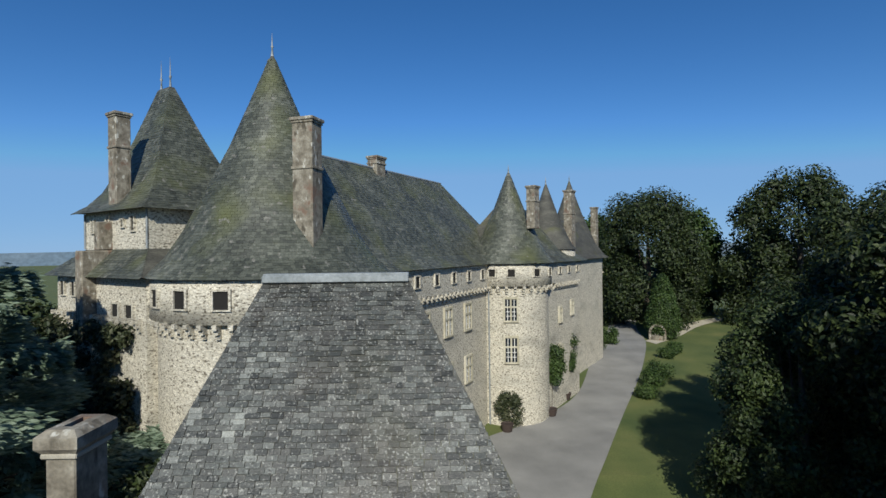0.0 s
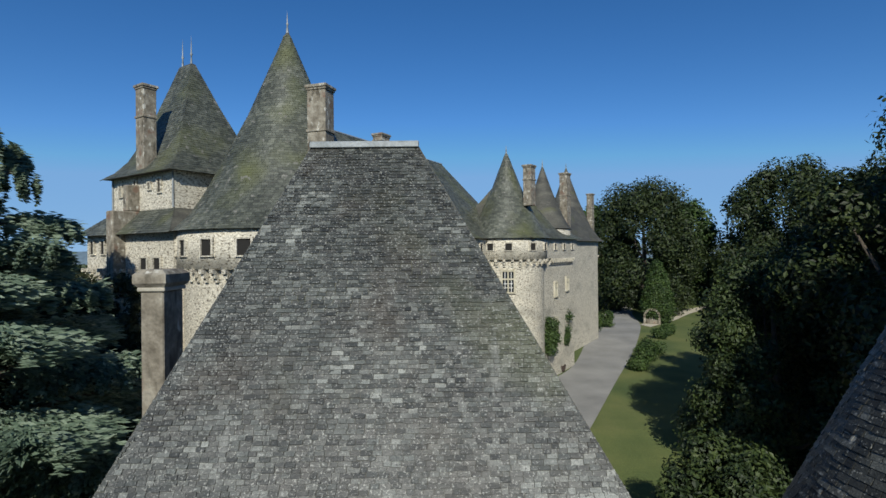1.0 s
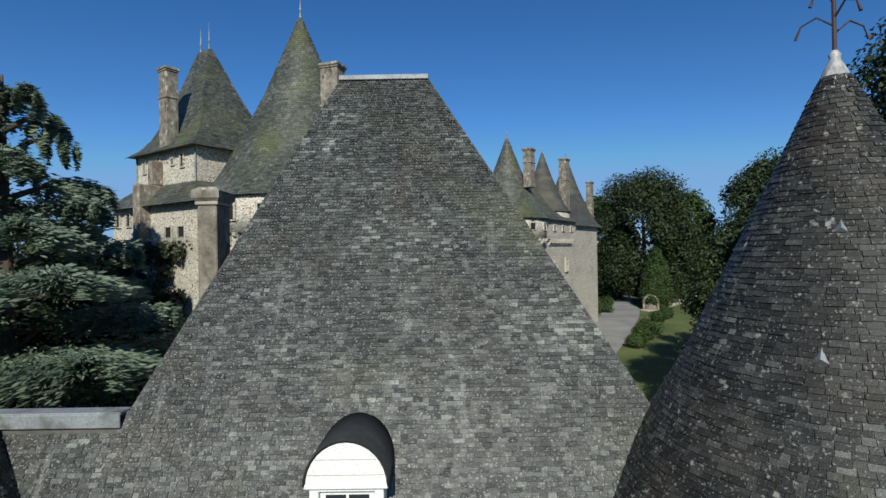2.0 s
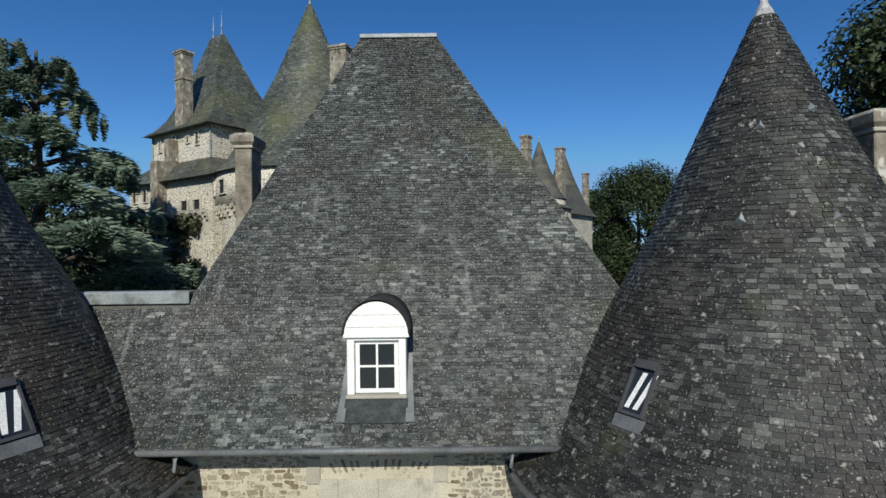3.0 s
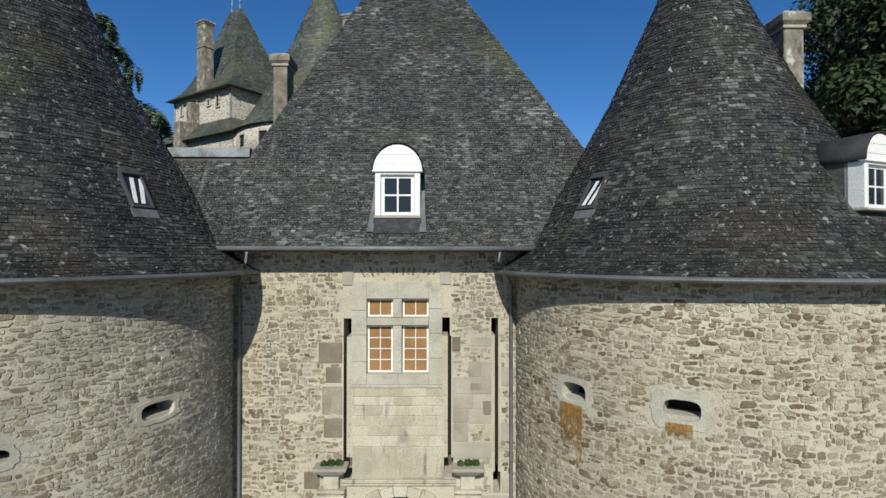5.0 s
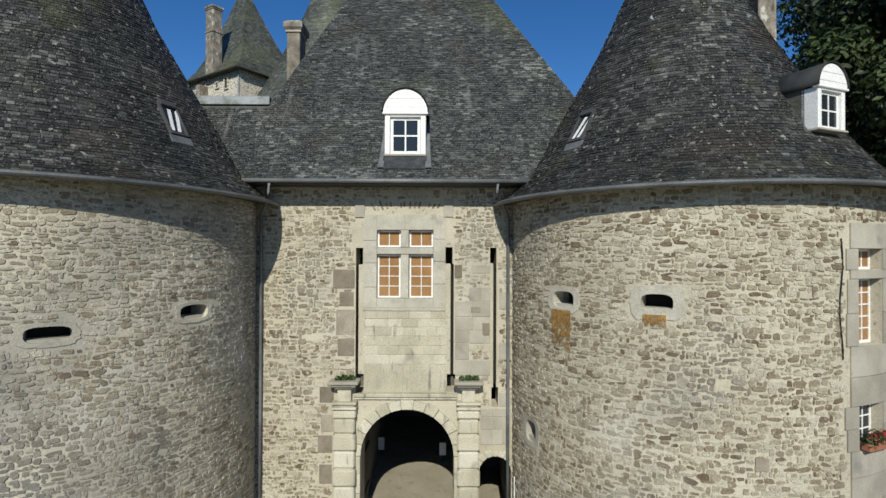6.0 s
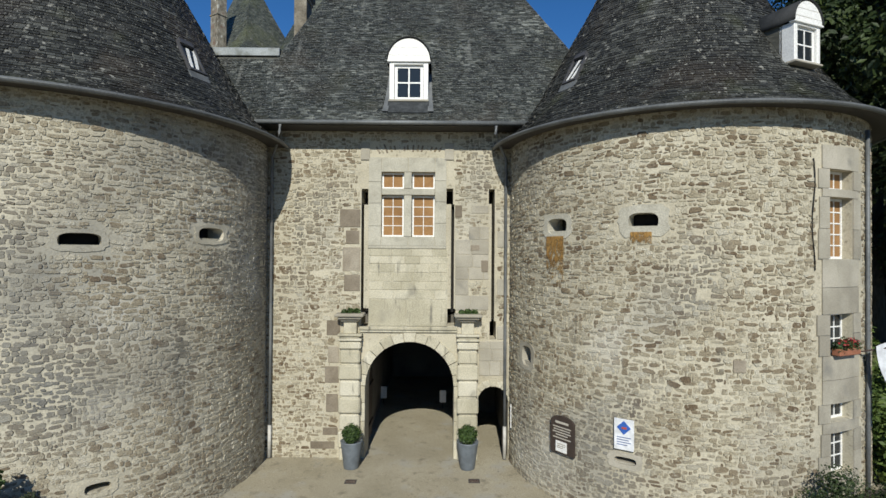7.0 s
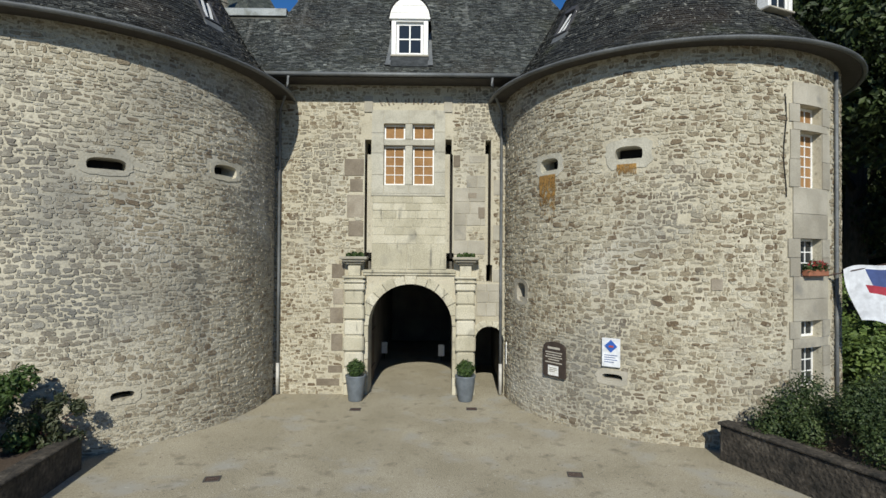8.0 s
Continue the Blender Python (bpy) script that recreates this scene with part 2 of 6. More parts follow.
def box(bm, x0, x1, y0, y1, z0, z1, bevel=0.0):
    r = bmesh.ops.create_cube(bm, size=1, matrix=Matrix.Translation(((x0 + x1) / 2, (y0 + y1) / 2, (z0 + z1) / 2)) @ Matrix.Diagonal((x1 - x0, y1 - y0, z1 - z0, 1)))
    if bevel:
        es = list({e for v in r["verts"] for e in v.link_edges})
        bmesh.ops.bevel(bm, geom=es, offset=bevel, segments=1, affect="EDGES", clamp_overlap=True)
    return bm


def boxes(*rows, bevel=0.0):
    bm = bmesh.new()
    for r in rows:
        box(bm, *r, bevel=bevel)
    return bm


def lathe(profile, seg=64, a0=0.0, a1=360.0, cx=0.0, cy=0.0):
    """A surface of revolution; profile: (radius, z). Angle 0 looks to -y, 90 to +x."""
    bm = bmesh.new()
    closed = abs(a1 - a0) >= 360
    k = seg if closed else seg + 1
    rings = []
    for r, z in profile:
        rings.append([bm.verts.new((cx + r * math.sin(radians(a0 + (a1 - a0) * i / seg)), cy - r * math.cos(radians(a0 + (a1 - a0) * i / seg)), z)) for i in range(k)])
    for p, q in zip(rings, rings[1:]):
        for i in range(seg):
            j = (i + 1) % k
            bm.faces.new((p[i], p[j], q[j], q[i]))
    return bm


def tube(pts, r, seg=8):
    """A round bar along points."""
    bm = bmesh.new()
    pts = [Vector(p) for p in pts]
    rings = []
    for i, p in enumerate(pts):
        d = (pts[min(i + 1, len(pts) - 1)] - pts[max(i - 1, 0)]).normalized()
        u = d.orthogonal().normalized() if abs(d.z) < 0.95 else Vector((1, 0, 0))
        v = d.cross(u).normalized()
        u = v.cross(d).normalized()
        rr = r[i] if isinstance(r, (list, tuple)) else r
        rings.append([bm.verts.new(p + (u * math.cos(k * math.tau / seg) + v * math.sin(k * math.tau / seg)) * rr) for k in range(seg)])
    for a, b in zip(rings, rings[1:]):
        for k in range(seg):
            bm.faces.new((a[k], a[(k + 1) % seg], b[(k + 1) % seg], b[k]))
    for ring in (rings[0], rings[-1]):
        bm.faces.new(ring)
    return bm


def raw(name, verts, faces, mat, parent=None, label="", smooth=False, kind=""):
    me = bpy.data.meshes.new(name)
    me.from_pydata(np.asarray(verts, float).tolist(), [], np.asarray(faces).tolist() if isinstance(faces, np.ndarray) else faces)
    ob = obj(name, me, mat, parent, label, smooth)
    if kind:
        ob["kind"] = kind
    return ob


rng = np.random.default_rng(7)
def unit_piece(sides):
    """The outline of a piece: a rectangle for slates, a blunt polygon for rubble. Foot ring, then top ring."""
    if sides == 4:
        ring = np.array([[-1, -1], [1, -1], [1, 1], [-1, 1]], float)
    else:
        ring = np.array([[-1, -0.45], [-0.72, -1], [0.68, -1], [1, -0.5], [1, 0.4], [0.7, 1], [-0.66, 1], [-1, 0.5]], float)
    k = len(ring)
    v = np.concatenate([np.c_[ring, np.zeros(k)], np.c_[ring, np.ones(k)]])
    side = [[i, (i + 1) % k, k + (i + 1) % k, k + i] for i in range(k)]
    return v, side, list(range(k, 2 * k)), k


def pieces(name, parent, mat, c, u, v, n, hu, hv, hn, inset, jitter, lift, near, stuff_name, limit=300, sides=4):
    """Slates or stones: flat frustums at c, with half sizes hu, hv along u, v and height hn along n. Those where near is largest become parts, the rest one mesh."""
    UV, SIDE, TOP, K = unit_piece(sides)
    order = np.argsort(-near)
    single, rest = order[:limit], order[limit:]

    def shaped(count):
        V = np.repeat(UV[None], count, 0)
        V[:, :, :2] += np.tile(rng.uniform(-jitter, jitter, (count, K, 2)), (1, 2, 1))
        V[:, K:, :2] *= 1 - inset
        V[:, K:, 2] *= 1 + (lift - 1) * (V[:, K:, 1] * 0.5 + 0.5)
        return V
    kinds = []
    for V in shaped(12):
        me = bpy.data.meshes.new(name)
        me.from_pydata(V.tolist(), [], SIDE + [TOP])
        me.materials.append(mat)
        kinds.append(me)
    at = parent.matrix_basis.copy()
    if parent.parent:
        at = parent.parent.matrix_basis @ at
    inv = at.inverted()
    for i in single:
        ob = new(name, kinds[int(rng.integers(12))])
        m = Matrix(((u[i][0] * hu[i], v[i][0] * hv[i], n[i][0] * hn[i], c[i][0]), (u[i][1] * hu[i], v[i][1] * hv[i], n[i][1] * hn[i], c[i][1]),
                    (u[i][2] * hu[i], v[i][2] * hv[i], n[i][2] * hn[i], c[i][2]), (0, 0, 0, 1)))
        ob.parent = parent
        ob.matrix_basis = inv @ m
    if len(rest):
        R = len(rest)
        V = shaped(R)
        P = c[rest][:, None] + V[..., :1] * (u[rest] * hu[rest, None])[:, None] + V[..., 1:2] * (v[rest] * hv[rest, None])[:, None] + V[..., 2:] * (n[rest] * hn[rest, None])[:, None]
        mi = np.array(inv)
        P = P.reshape(-1, 3) @ mi[:3, :3].T + mi[:3, 3]
        faces = []
        for r in range(R):
            o = r * 2 * K
            faces += [[o + q for q in f] for f in SIDE] + [[o + q for q in TOP]]
        raw(stuff_name, P, faces, mat, parent, kind="stuff")


def slate_rows(length, course, width, at, ends):
    """Rows of slates up a slope: s runs up from 0 to length. ends(s) gives the two ends of a row, at(s, w) the place, the two axes and the normal."""
    out = []
    s, k = 0.0, 0
    while s < length - course * 0.3:
        a, b = ends(s)
        w = a - rng.uniform(0, width)
        while w < b:
            ww = width * rng.uniform(0.65, 1.35)
            lo, hi = max(w, a), min(w + ww, b)
            if hi - lo > 0.03:
                out.append((s + rng.normal(0, 0.006), (lo + hi) / 2, (hi - lo) / 2 - 0.004))
            w += ww
        s += course
        k += 1
    return out


def lay_slates(parent, rows, at, course, near, thick=0.016, limit=300, mat=None):
    C, U, V, Nn, HU = [], [], [], [], []
    for s, w, h in rows:
        p, u, v, nn = at(s, w)
        C.append(p), U.append(u), V.append(v), Nn.append(nn), HU.append(h)
    C, U, V, Nn, HU = map(np.array, (C, U, V, Nn, HU))
    N = len(C)
    hv = np.full(N, course * 0.56)
    hn = thick * rng.uniform(0.6, 2.0, N)
    score = -np.linalg.norm(C - np.array(near), axis=1)
    pieces("slate", parent, mat or slate_mat, C + Nn * 0.003, U, V, Nn, HU, hv, hn, 0.015, 0.035, 0.2, score, "slate_rest", limit)


def stone_rows(z0, z1, ends, tall=0.13, long=0.36, mortar=0.014):
    """Courses of uneven rubble; ends(z) gives the stretch of a course. Returns (place along, height, half length, half height)."""
    out, z = [], z0
    while z < z1 - 0.05:
        h = min(tall * rng.uniform(0.55, 1.5), z1 - z)
        a, b = ends(z + h / 2)
        w = a + rng.uniform(-long, 0)
        while w < b:
            ww = long * rng.uniform(0.35, 1.35) ** 1.4 * 1.15 * (0.7 + h / tall * 0.4)
            lo, hi = max(w, a), min(w + ww, b)
            if hi - lo > 0.06 and rng.uniform() < 0.97:
                hh = h / 2 * rng.choice((0.6, 0.8, 0.95, 1.05, 1.15))
                out.append(((lo + hi) / 2, z + h / 2 + rng.normal(0, 0.02), (hi - lo) / 2 - mortar * rng.uniform(0.3, 1.2), max(0.015, hh - mortar * rng.uniform(0.2, 0.5))))
            w += ww
        z += h
    return out


def lay_stones(parent, rows, at, clear, near, mat=None, name="stone", stuff="rubble_rest", limit=300, proud=0.02):
    C, U, V, Nn, HU, HV = [], [], [], [], [], []
    for w, z, hu, hv in rows:
        if clear(w, z, hu, hv):
            continue
        p, u, nn = at(w, z)
        roll = rng.normal(0, 0.11)
        up = np.array((0, 0, 1.0))
        C.append(p), U.append(u * math.cos(roll) + up * math.sin(roll)), V.append(up * math.cos(roll) - u * math.sin(roll)), Nn.append(nn), HU.append(hu), HV.append(hv)
    C, U, V, Nn, HU, HV = map(np.array, (C, U, V, Nn, HU, HV))
    N = len(C)
    score = -np.linalg.norm(C - np.array(near), axis=1)
    pieces(name, parent, mat or rubble_mat, C - Nn * 0.01, U, V, Nn, HU, HV, 0.01 + proud * rng.uniform(0.3, 1.2, N), 0.13, 0.21, 1.0, score, stuff, limit, 8)


def holes_wall(x0, x1, z0, z1, holes, y0, y1):
    """A wall in the xz plane from y0 (front) to y1, with rectangular holes (x0, x1, z0, z1)."""
    xs = sorted({x0, x1, *[min(max(v, x0), x1) for h in holes for v in h[:2]]})
    zs = sorted({z0, z1, *[min(max(v, z0), z1) for h in holes for v in h[2:]]})
    bm = bmesh.new()
    solid = {}
    for i in range(len(xs) - 1):
        for j in range(len(zs) - 1):
            mx, mz = (xs[i] + xs[i + 1]) / 2, (zs[j] + zs[j + 1]) / 2
            solid[i, j] = not any(a < mx < b and c < mz < d for a, b, c, d in holes)
    verts = {}

    def vert(i, y, j):
        key = (i, y, j)
        if key not in verts:
            verts[key] = bm.verts.new((xs[i], y, zs[j]))
        return verts[key]
    for (i, j), s in solid.items():
        if not s:
            continue
        bm.faces.new([vert(i, y0, j), vert(i + 1, y0, j), vert(i + 1, y0, j + 1), vert(i, y0, j + 1)])
        bm.faces.new([vert(i, y1, j + 1), vert(i + 1, y1, j + 1), vert(i + 1, y1, j), vert(i, y1, j)])
        for di, dj, a, b in ((-1, 0, (i, j), (i, j + 1)), (1, 0, (i + 1, j), (i + 1, j + 1)), (0, -1, (i, j), (i + 1, j)), (0, 1, (i, j + 1), (i + 1, j + 1))):
            if not solid.get((i + di, j + dj), False):
                bm.faces.new([vert(a[0], y0, a[1]), vert(b[0], y0, b[1]), vert(b[0], y1, b[1]), vert(a[0], y1, a[1])])
    return bm


def arch_fill(cx, r, zs, ztop, y0, y1, seg=24):
    """The stone between a round arch and the straight top of its opening."""
    bm = bmesh.new()
    cols = []
    for i in range(seg + 1):
        a = math.pi * i / seg
        x, z = cx - r * math.cos(a), zs + r * math.sin(a)
        cols.append([bm.verts.new((x, y, zz)) for y in (y0, y1) for zz in (z, ztop)])
    for p, q in zip(cols, cols[1:]):
        bm.faces.new((p[0], q[0], q[1], p[1]))
        bm.faces.new((p[2], p[3], q[3], q[2]))
        bm.faces.new((p[0], p[2], q[2], q[0]))
    return bm


# ---- ground ----
def ground_z(x, y):
    """The forecourt is level; behind the gate the park rises gently to the castle's terrace."""
    k = min(1.0, max(0.0, (y - 13.0) / 34.0))
    z = 3.0 * k * k * (3 - 2 * k) + 0.03 * min(70.0, max(0.0, y - 50.0))
    far = max(0.0, math.hypot(x, y) - 160.0)
    return z - min(45.0, far * 0.10)


def sheet(name, xs, ys, mat, dz=0.0, label="", inside=None, kind="structure", category="ground"):
    vs, fs, idx = [], [], {}
    for i, x in enumerate(xs):
        for j, y in enumerate(ys):
            idx[i, j] = len(vs)
            vs.append((x, y, ground_z(x, y) + dz))
    for i in range(len(xs) - 1):
        for j in range(len(ys) - 1):
            if inside is None or inside((xs[i] + xs[i + 1]) / 2, (ys[j] + ys[j + 1]) / 2):
                fs.append((idx[i, j], idx[i + 1, j], idx[i + 1, j + 1], idx[i, j + 1]))
    return tagged(raw(name, vs, fs, mat), label, category, kind=kind)


span = [-4000, -2500, -1500, -900, -500, -300, -220, -170] + list(range(-140, 141, 7)) + [170, 220, 300, 500, 900, 1500, 2500, 4000]
sheet("ground", span, span, grass_mat, 0.0, "mown park lawn with dry yellowish patches")


def ribbon(name, left, right, mat, dz, label, category, steps=14):
    """A road between two edges, each a smooth line through a few points."""
    def smooth(pts, k):
        pts = [Vector(p) for p in pts]
        out = []
        for i in range(len(pts) - 1):
            p0, p1, p2, p3 = pts[max(i - 1, 0)], pts[i], pts[i + 1], pts[min(i + 2, len(pts) - 1)]
            for j in range(k):
                t = j / k
                out.append(0.5 * ((2 * p1) + (p2 - p0) * t + (2 * p0 - 5 * p1 + 4 * p2 - p3) * t * t + (3 * p1 - p0 - 3 * p2 + p3) * t ** 3))
        return out + [pts[-1]]
    a, b = smooth(left, steps), smooth(right, steps)
    vs, fs = [], []
    for p, q in zip(a, b):
        for k in range(7):
            m = p.lerp(q, k / 6)
            vs.append((m.x, m.y, ground_z(m.x, m.y) + dz))
    for i in range(len(a) - 1):
        for k in range(6):
            fs.append((i * 7 + k, i * 7 + k + 1, i * 7 + k + 8, i * 7 + k + 7))
    return tagged(raw(name, vs, fs, mat), label, category, kind="structure")


sheet("pavement", [-40 + 1.6 * i for i in range(51)], [-60 + 1.6 * i for i in range(47)], gravel_mat, 0.02, "worn sandy gravel forecourt before the gate", category="pavement")
ribbon("road", [(-4, 13.2), (-2, 34), (5, 49), (12, 55.5), (19.5, 65.5), (28, 88), (33, 99), (39.5, 116), (44, 135)],
       [(7, 13.2), (11, 32), (17.5, 46.5), (23, 58), (28.2, 68.5), (34, 81), (40.5, 97), (44, 111), (52, 133)], road_mat, 0.05, "grey gravel drive along the castle", "road")
ribbon("path", [(40.5, 97.3), (47, 104), (56, 114.5), (68, 124)], [(41.5, 94.5), (49, 101.5), (58, 112), (69, 121)], path_mat, 0.07, "pale sandy footpath branching off the drive", "path", 8)

# far hills, the haze of distance put into their bluish colour
hill = bmesh.new()
prev = None
for i in range(121):
    a = math.tau * i / 120
    r = 3600
    zt = 34 + 26 * noise.noise((math.cos(a) * 3, math.sin(a) * 3, 0.3)) + 8 * noise.noise((math.cos(a) * 17, math.sin(a) * 17, 1.3))
    cur = (hill.verts.new((r * math.cos(a), r * math.sin(a), -60)), hill.verts.new((r * 1.02 * math.cos(a), r * 1.02 * math.sin(a), zt)))
    if prev:
        hill.faces.new((prev[0], cur[0], cur[1], prev[1]))
    prev = cur
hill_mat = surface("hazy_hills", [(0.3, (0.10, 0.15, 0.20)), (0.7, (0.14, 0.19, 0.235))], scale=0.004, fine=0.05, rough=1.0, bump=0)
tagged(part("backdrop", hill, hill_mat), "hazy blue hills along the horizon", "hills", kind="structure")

# ---- gatehouse ----
RIDGE_Y, RIDGE_Z, RX0, RX1 = 5.97, 21.95, -1.02, 1.42
EAVE_Y, EAVE_Z, EX0, EX1 = -0.87, 10.78, -5.74, 7.55
WALL_T = 10.75
TR, RR, RE = Vector((8.74, 0.145)), 5.245, 5.76           # right tower: centre, wall and eave radius
TL, RL, RLE = Vector((-10.25, -0.83)), 5.83, 6.42          # left tower
TOWER_EAVE = 10.18

gate = thing("gatehouse", "rubble-stone gatehouse with steep slate hipped roof between two round towers", "gatehouse")
PASS = (-1.22, 1.68, 0.0, 3.83)
SIDE = (2.46, 3.46, 0.0, 2.38)
WIN = (-0.74, 1.02, 7.25, 9.38)
slots = [(-1.39, -1.17, 8.30, 8.82), (-1.39, -1.30, 4.9, 8.30), (-1.39, -1.13, 4.31, 4.9), (1.40, 1.62, 8.33, 8.85), (1.56, 1.66, 4.9, 8.33), (1.45, 1.72, 4.33, 4.9),
         (2.79, 2.99, 8.35, 8.84), (2.89, 2.99, 4.5, 8.35), (2.84, 3.05, 3.9, 4.5)]
wall = part("wall", holes_wall(-4.9, 4.2, -0.3, WALL_T, [PASS, SIDE, WIN] + slots, 0.0, 0.9), mortar_mat, gate, "pale lime mortar between the stones")
part("arch", arch_fill(0.23, 1.45, 2.38, 3.83, 0.0, 0.9), ashlar_mat, gate)
part("arch", arch_fill(2.96, 0.5, 1.88, 2.38, 0.0, 0.9, 16), ashlar_mat, gate)
# body behind the front, with the vaulted passage
part("side_wall", boxes((-5.3, -4.9, 0.0, 12.4, -0.3, WALL_T), (4.6, 4.9, 4.0, 12.4, -0.3, WALL_T), (-5.3, 4.9, 12.0, 12.4, -0.3, WALL_T)), castle_mat, gate)
# Lining colour darkened to hold the passage's shade; end wall added to close it.
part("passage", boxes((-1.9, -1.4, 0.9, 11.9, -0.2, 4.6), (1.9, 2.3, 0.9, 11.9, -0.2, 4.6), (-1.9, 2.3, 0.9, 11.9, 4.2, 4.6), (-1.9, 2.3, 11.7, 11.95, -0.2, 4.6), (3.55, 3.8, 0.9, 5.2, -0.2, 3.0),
                      (2.3, 3.8, 0.9, 5.2, 2.7, 3.0), (2.3, 3.8, 5.0, 5.3, -0.2, 3.0)), surface("shaded_lining_stone", [(0.3, (0.10, 0.094, 0.082)), (0.7, (0.19, 0.178, 0.155))], 1.0, 20, 0.95), gate, "dark vaulted passage walls")
# Near-black sheet stands in for the darkness behind slots and window.
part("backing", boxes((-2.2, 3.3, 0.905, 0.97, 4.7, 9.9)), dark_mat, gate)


def roof_side(y_sign):
    return [(EAVE_Y, EAVE_Z), (-0.45, 11.19), (0.0, 11.70), (0.4, 12.26), (0.8, 12.92), (1.3, 13.80), (RIDGE_Y, RIDGE_Z)]


front = roof_side(1)


def roof_x(z):
    k = (z - EAVE_Z) / (RIDGE_Z - EAVE_Z)
    return EX0 + (RX0 - EX0) * k, EX1 + (RX1 - EX1) * k


def roof_deck():
    bm = bmesh.new()
    loops = []
    for y, z in front:
        a, b = roof_x(z)
        c = RX1 + (b - RX1) * 0.62                 # the back is narrower than the front
        loops.append([bm.verts.new(p) for p in ((a, y, z), (b, y, z), (c, 2 * RIDGE_Y - y + 0.02, z), (a, 2 * RIDGE_Y - y + 0.02, z))])
    for p, q in zip(loops, loops[1:]):
        for i in range(4):
            bm.faces.new((p[i], p[(i + 1) % 4], q[(i + 1) % 4], q[i]))
    bm.faces.new(loops[0])
    bm.faces.new(loops[-1])
    return bm


roof = part("roof", roof_deck(), far_slate_mat, gate, "weathered grey slate roof")


def front_point(s):
    """The front slope's section: place and direction at s metres up from the eave."""
    for (y0, z0), (y1, z1) in zip(front, front[1:]):
        d = math.hypot(y1 - y0, z1 - z0)
        if s <= d or (y1, z1) == front[-1]:
            return y0 + (y1 - y0) * s / d, z0 + (z1 - z0) * s / d, (y1 - y0) / d, (z1 - z0) / d
        s -= d


FRONT_LEN = sum(math.dist(p, q) for p, q in zip(front, front[1:]))


def front_at(s, w):
    y, z, dy, dz = front_point(s)
    return np.array((w, y, z)), np.array((1.0, 0, 0)), np.array((0, dy, dz)), np.array((0, -dz, dy))


# left wing, a lower roof in line with the front slope
WING_Y, WING_Z = 1.34, 13.87
wing_roof = bmesh.new()
w0, w1 = -9.5, -4.2
pr = front[:5] + [(WING_Y, WING_Z), (2 * WING_Y - 0.0, 11.70), (2 * WING_Y - EAVE_Y, EAVE_Z)]
vv = [[wing_roof.verts.new((x, y, z)) for y, z in pr] for x in (w0, w1)]
for i in range(7):
    wing_roof.faces.new((vv[0][i], vv[0][i + 1], vv[1][i + 1], vv[1][i]))
wing_roof.faces.new(vv[0])
wing_roof.faces.new(vv[1])
part("wing_roof", wing_roof, far_slate_mat, gate)
part("ridge_cap", boxes((w0, w1 - 0.28, WING_Y - 0.22, WING_Y + 0.16, WING_Z - 0.04, WING_Z + 0.03), (w0, w1 - 0.28, WING_Y - 0.25, WING_Y - 0.2, WING_Z - 0.27, WING_Z + 0.0), bevel=0.015), zinc_mat, gate, "pale zinc ridge flashing")
part("ridge_cap", boxes((RX0 - 0.05, RX1 + 0.05, RIDGE_Y - 0.10, RIDGE_Y + 0.12, RIDGE_Z - 0.05, RIDGE_Z + 0.035), (RX0 - 0.05, RX1 + 0.05, RIDGE_Y - 0.15, RIDGE_Y - 0.095, RIDGE_Z - 0.12, RIDGE_Z + 0.0), bevel=0.012), zinc_mat, gate, "pale zinc ridge flashing")
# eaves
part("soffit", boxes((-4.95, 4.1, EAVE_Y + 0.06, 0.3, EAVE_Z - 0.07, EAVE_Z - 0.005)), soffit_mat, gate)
part("gutter", tube([(-4.95, EAVE_Y - 0.02, EAVE_Z + 0.01), (3.95, EAVE_Y - 0.02, EAVE_Z + 0.01)], 0.068, 12), dark_zinc_mat, gate, "half-round zinc gutter", True)
for sx, x, xw in ((-1, -3.82, -4.30), (1, 2.92, 3.34)):
    pipe = part("downpipe", tube([(x, EAVE_Y - 0.05, EAVE_Z - 0.08), (x, EAVE_Y - 0.05, EAVE_Z - 0.32), (x + 0.3 * (xw - x), -0.62, EAVE_Z - 0.55), (xw, -0.12, EAVE_Z - 1.0), (xw, -0.1, 4.0), (xw, -0.1, 1.1)], 0.05, 10), dark_zinc_mat, gate, "zinc rainwater pipe", True)
    part("pipe_foot", tube([(xw, -0.1, 1.1), (xw, -0.1, 0.05)], 0.06, 10), plain("pale_cast_iron" + str(sx), (0.45, 0.44, 0.41), 0.6), pipe, "pale cast-iron pipe foot", True)


# ---- towers ----
def cone_profile(re, apex, eave):
    h = apex - eave
    return [(re, eave), (re - 0.42, eave + 0.27), (re - 0.86, eave + 0.70), (re - 1.46, eave + 1.5), (re * 0.42, eave + h * 0.485), (0.17, apex - 0.25), (0.0, apex)]


def profile_at(prof, s):
    for (r0, z0), (r1, z1) in zip(prof, prof[1:]):
        d = math.hypot(r1 - r0, z1 - z0)
        if s <= d or (r1, z1) == prof[-1]:
            return r0 + (r1 - r0) * s / d, z0 + (z1 - z0) * s / d, (r1 - r0) / d, (z1 - z0) / d
        s -= d


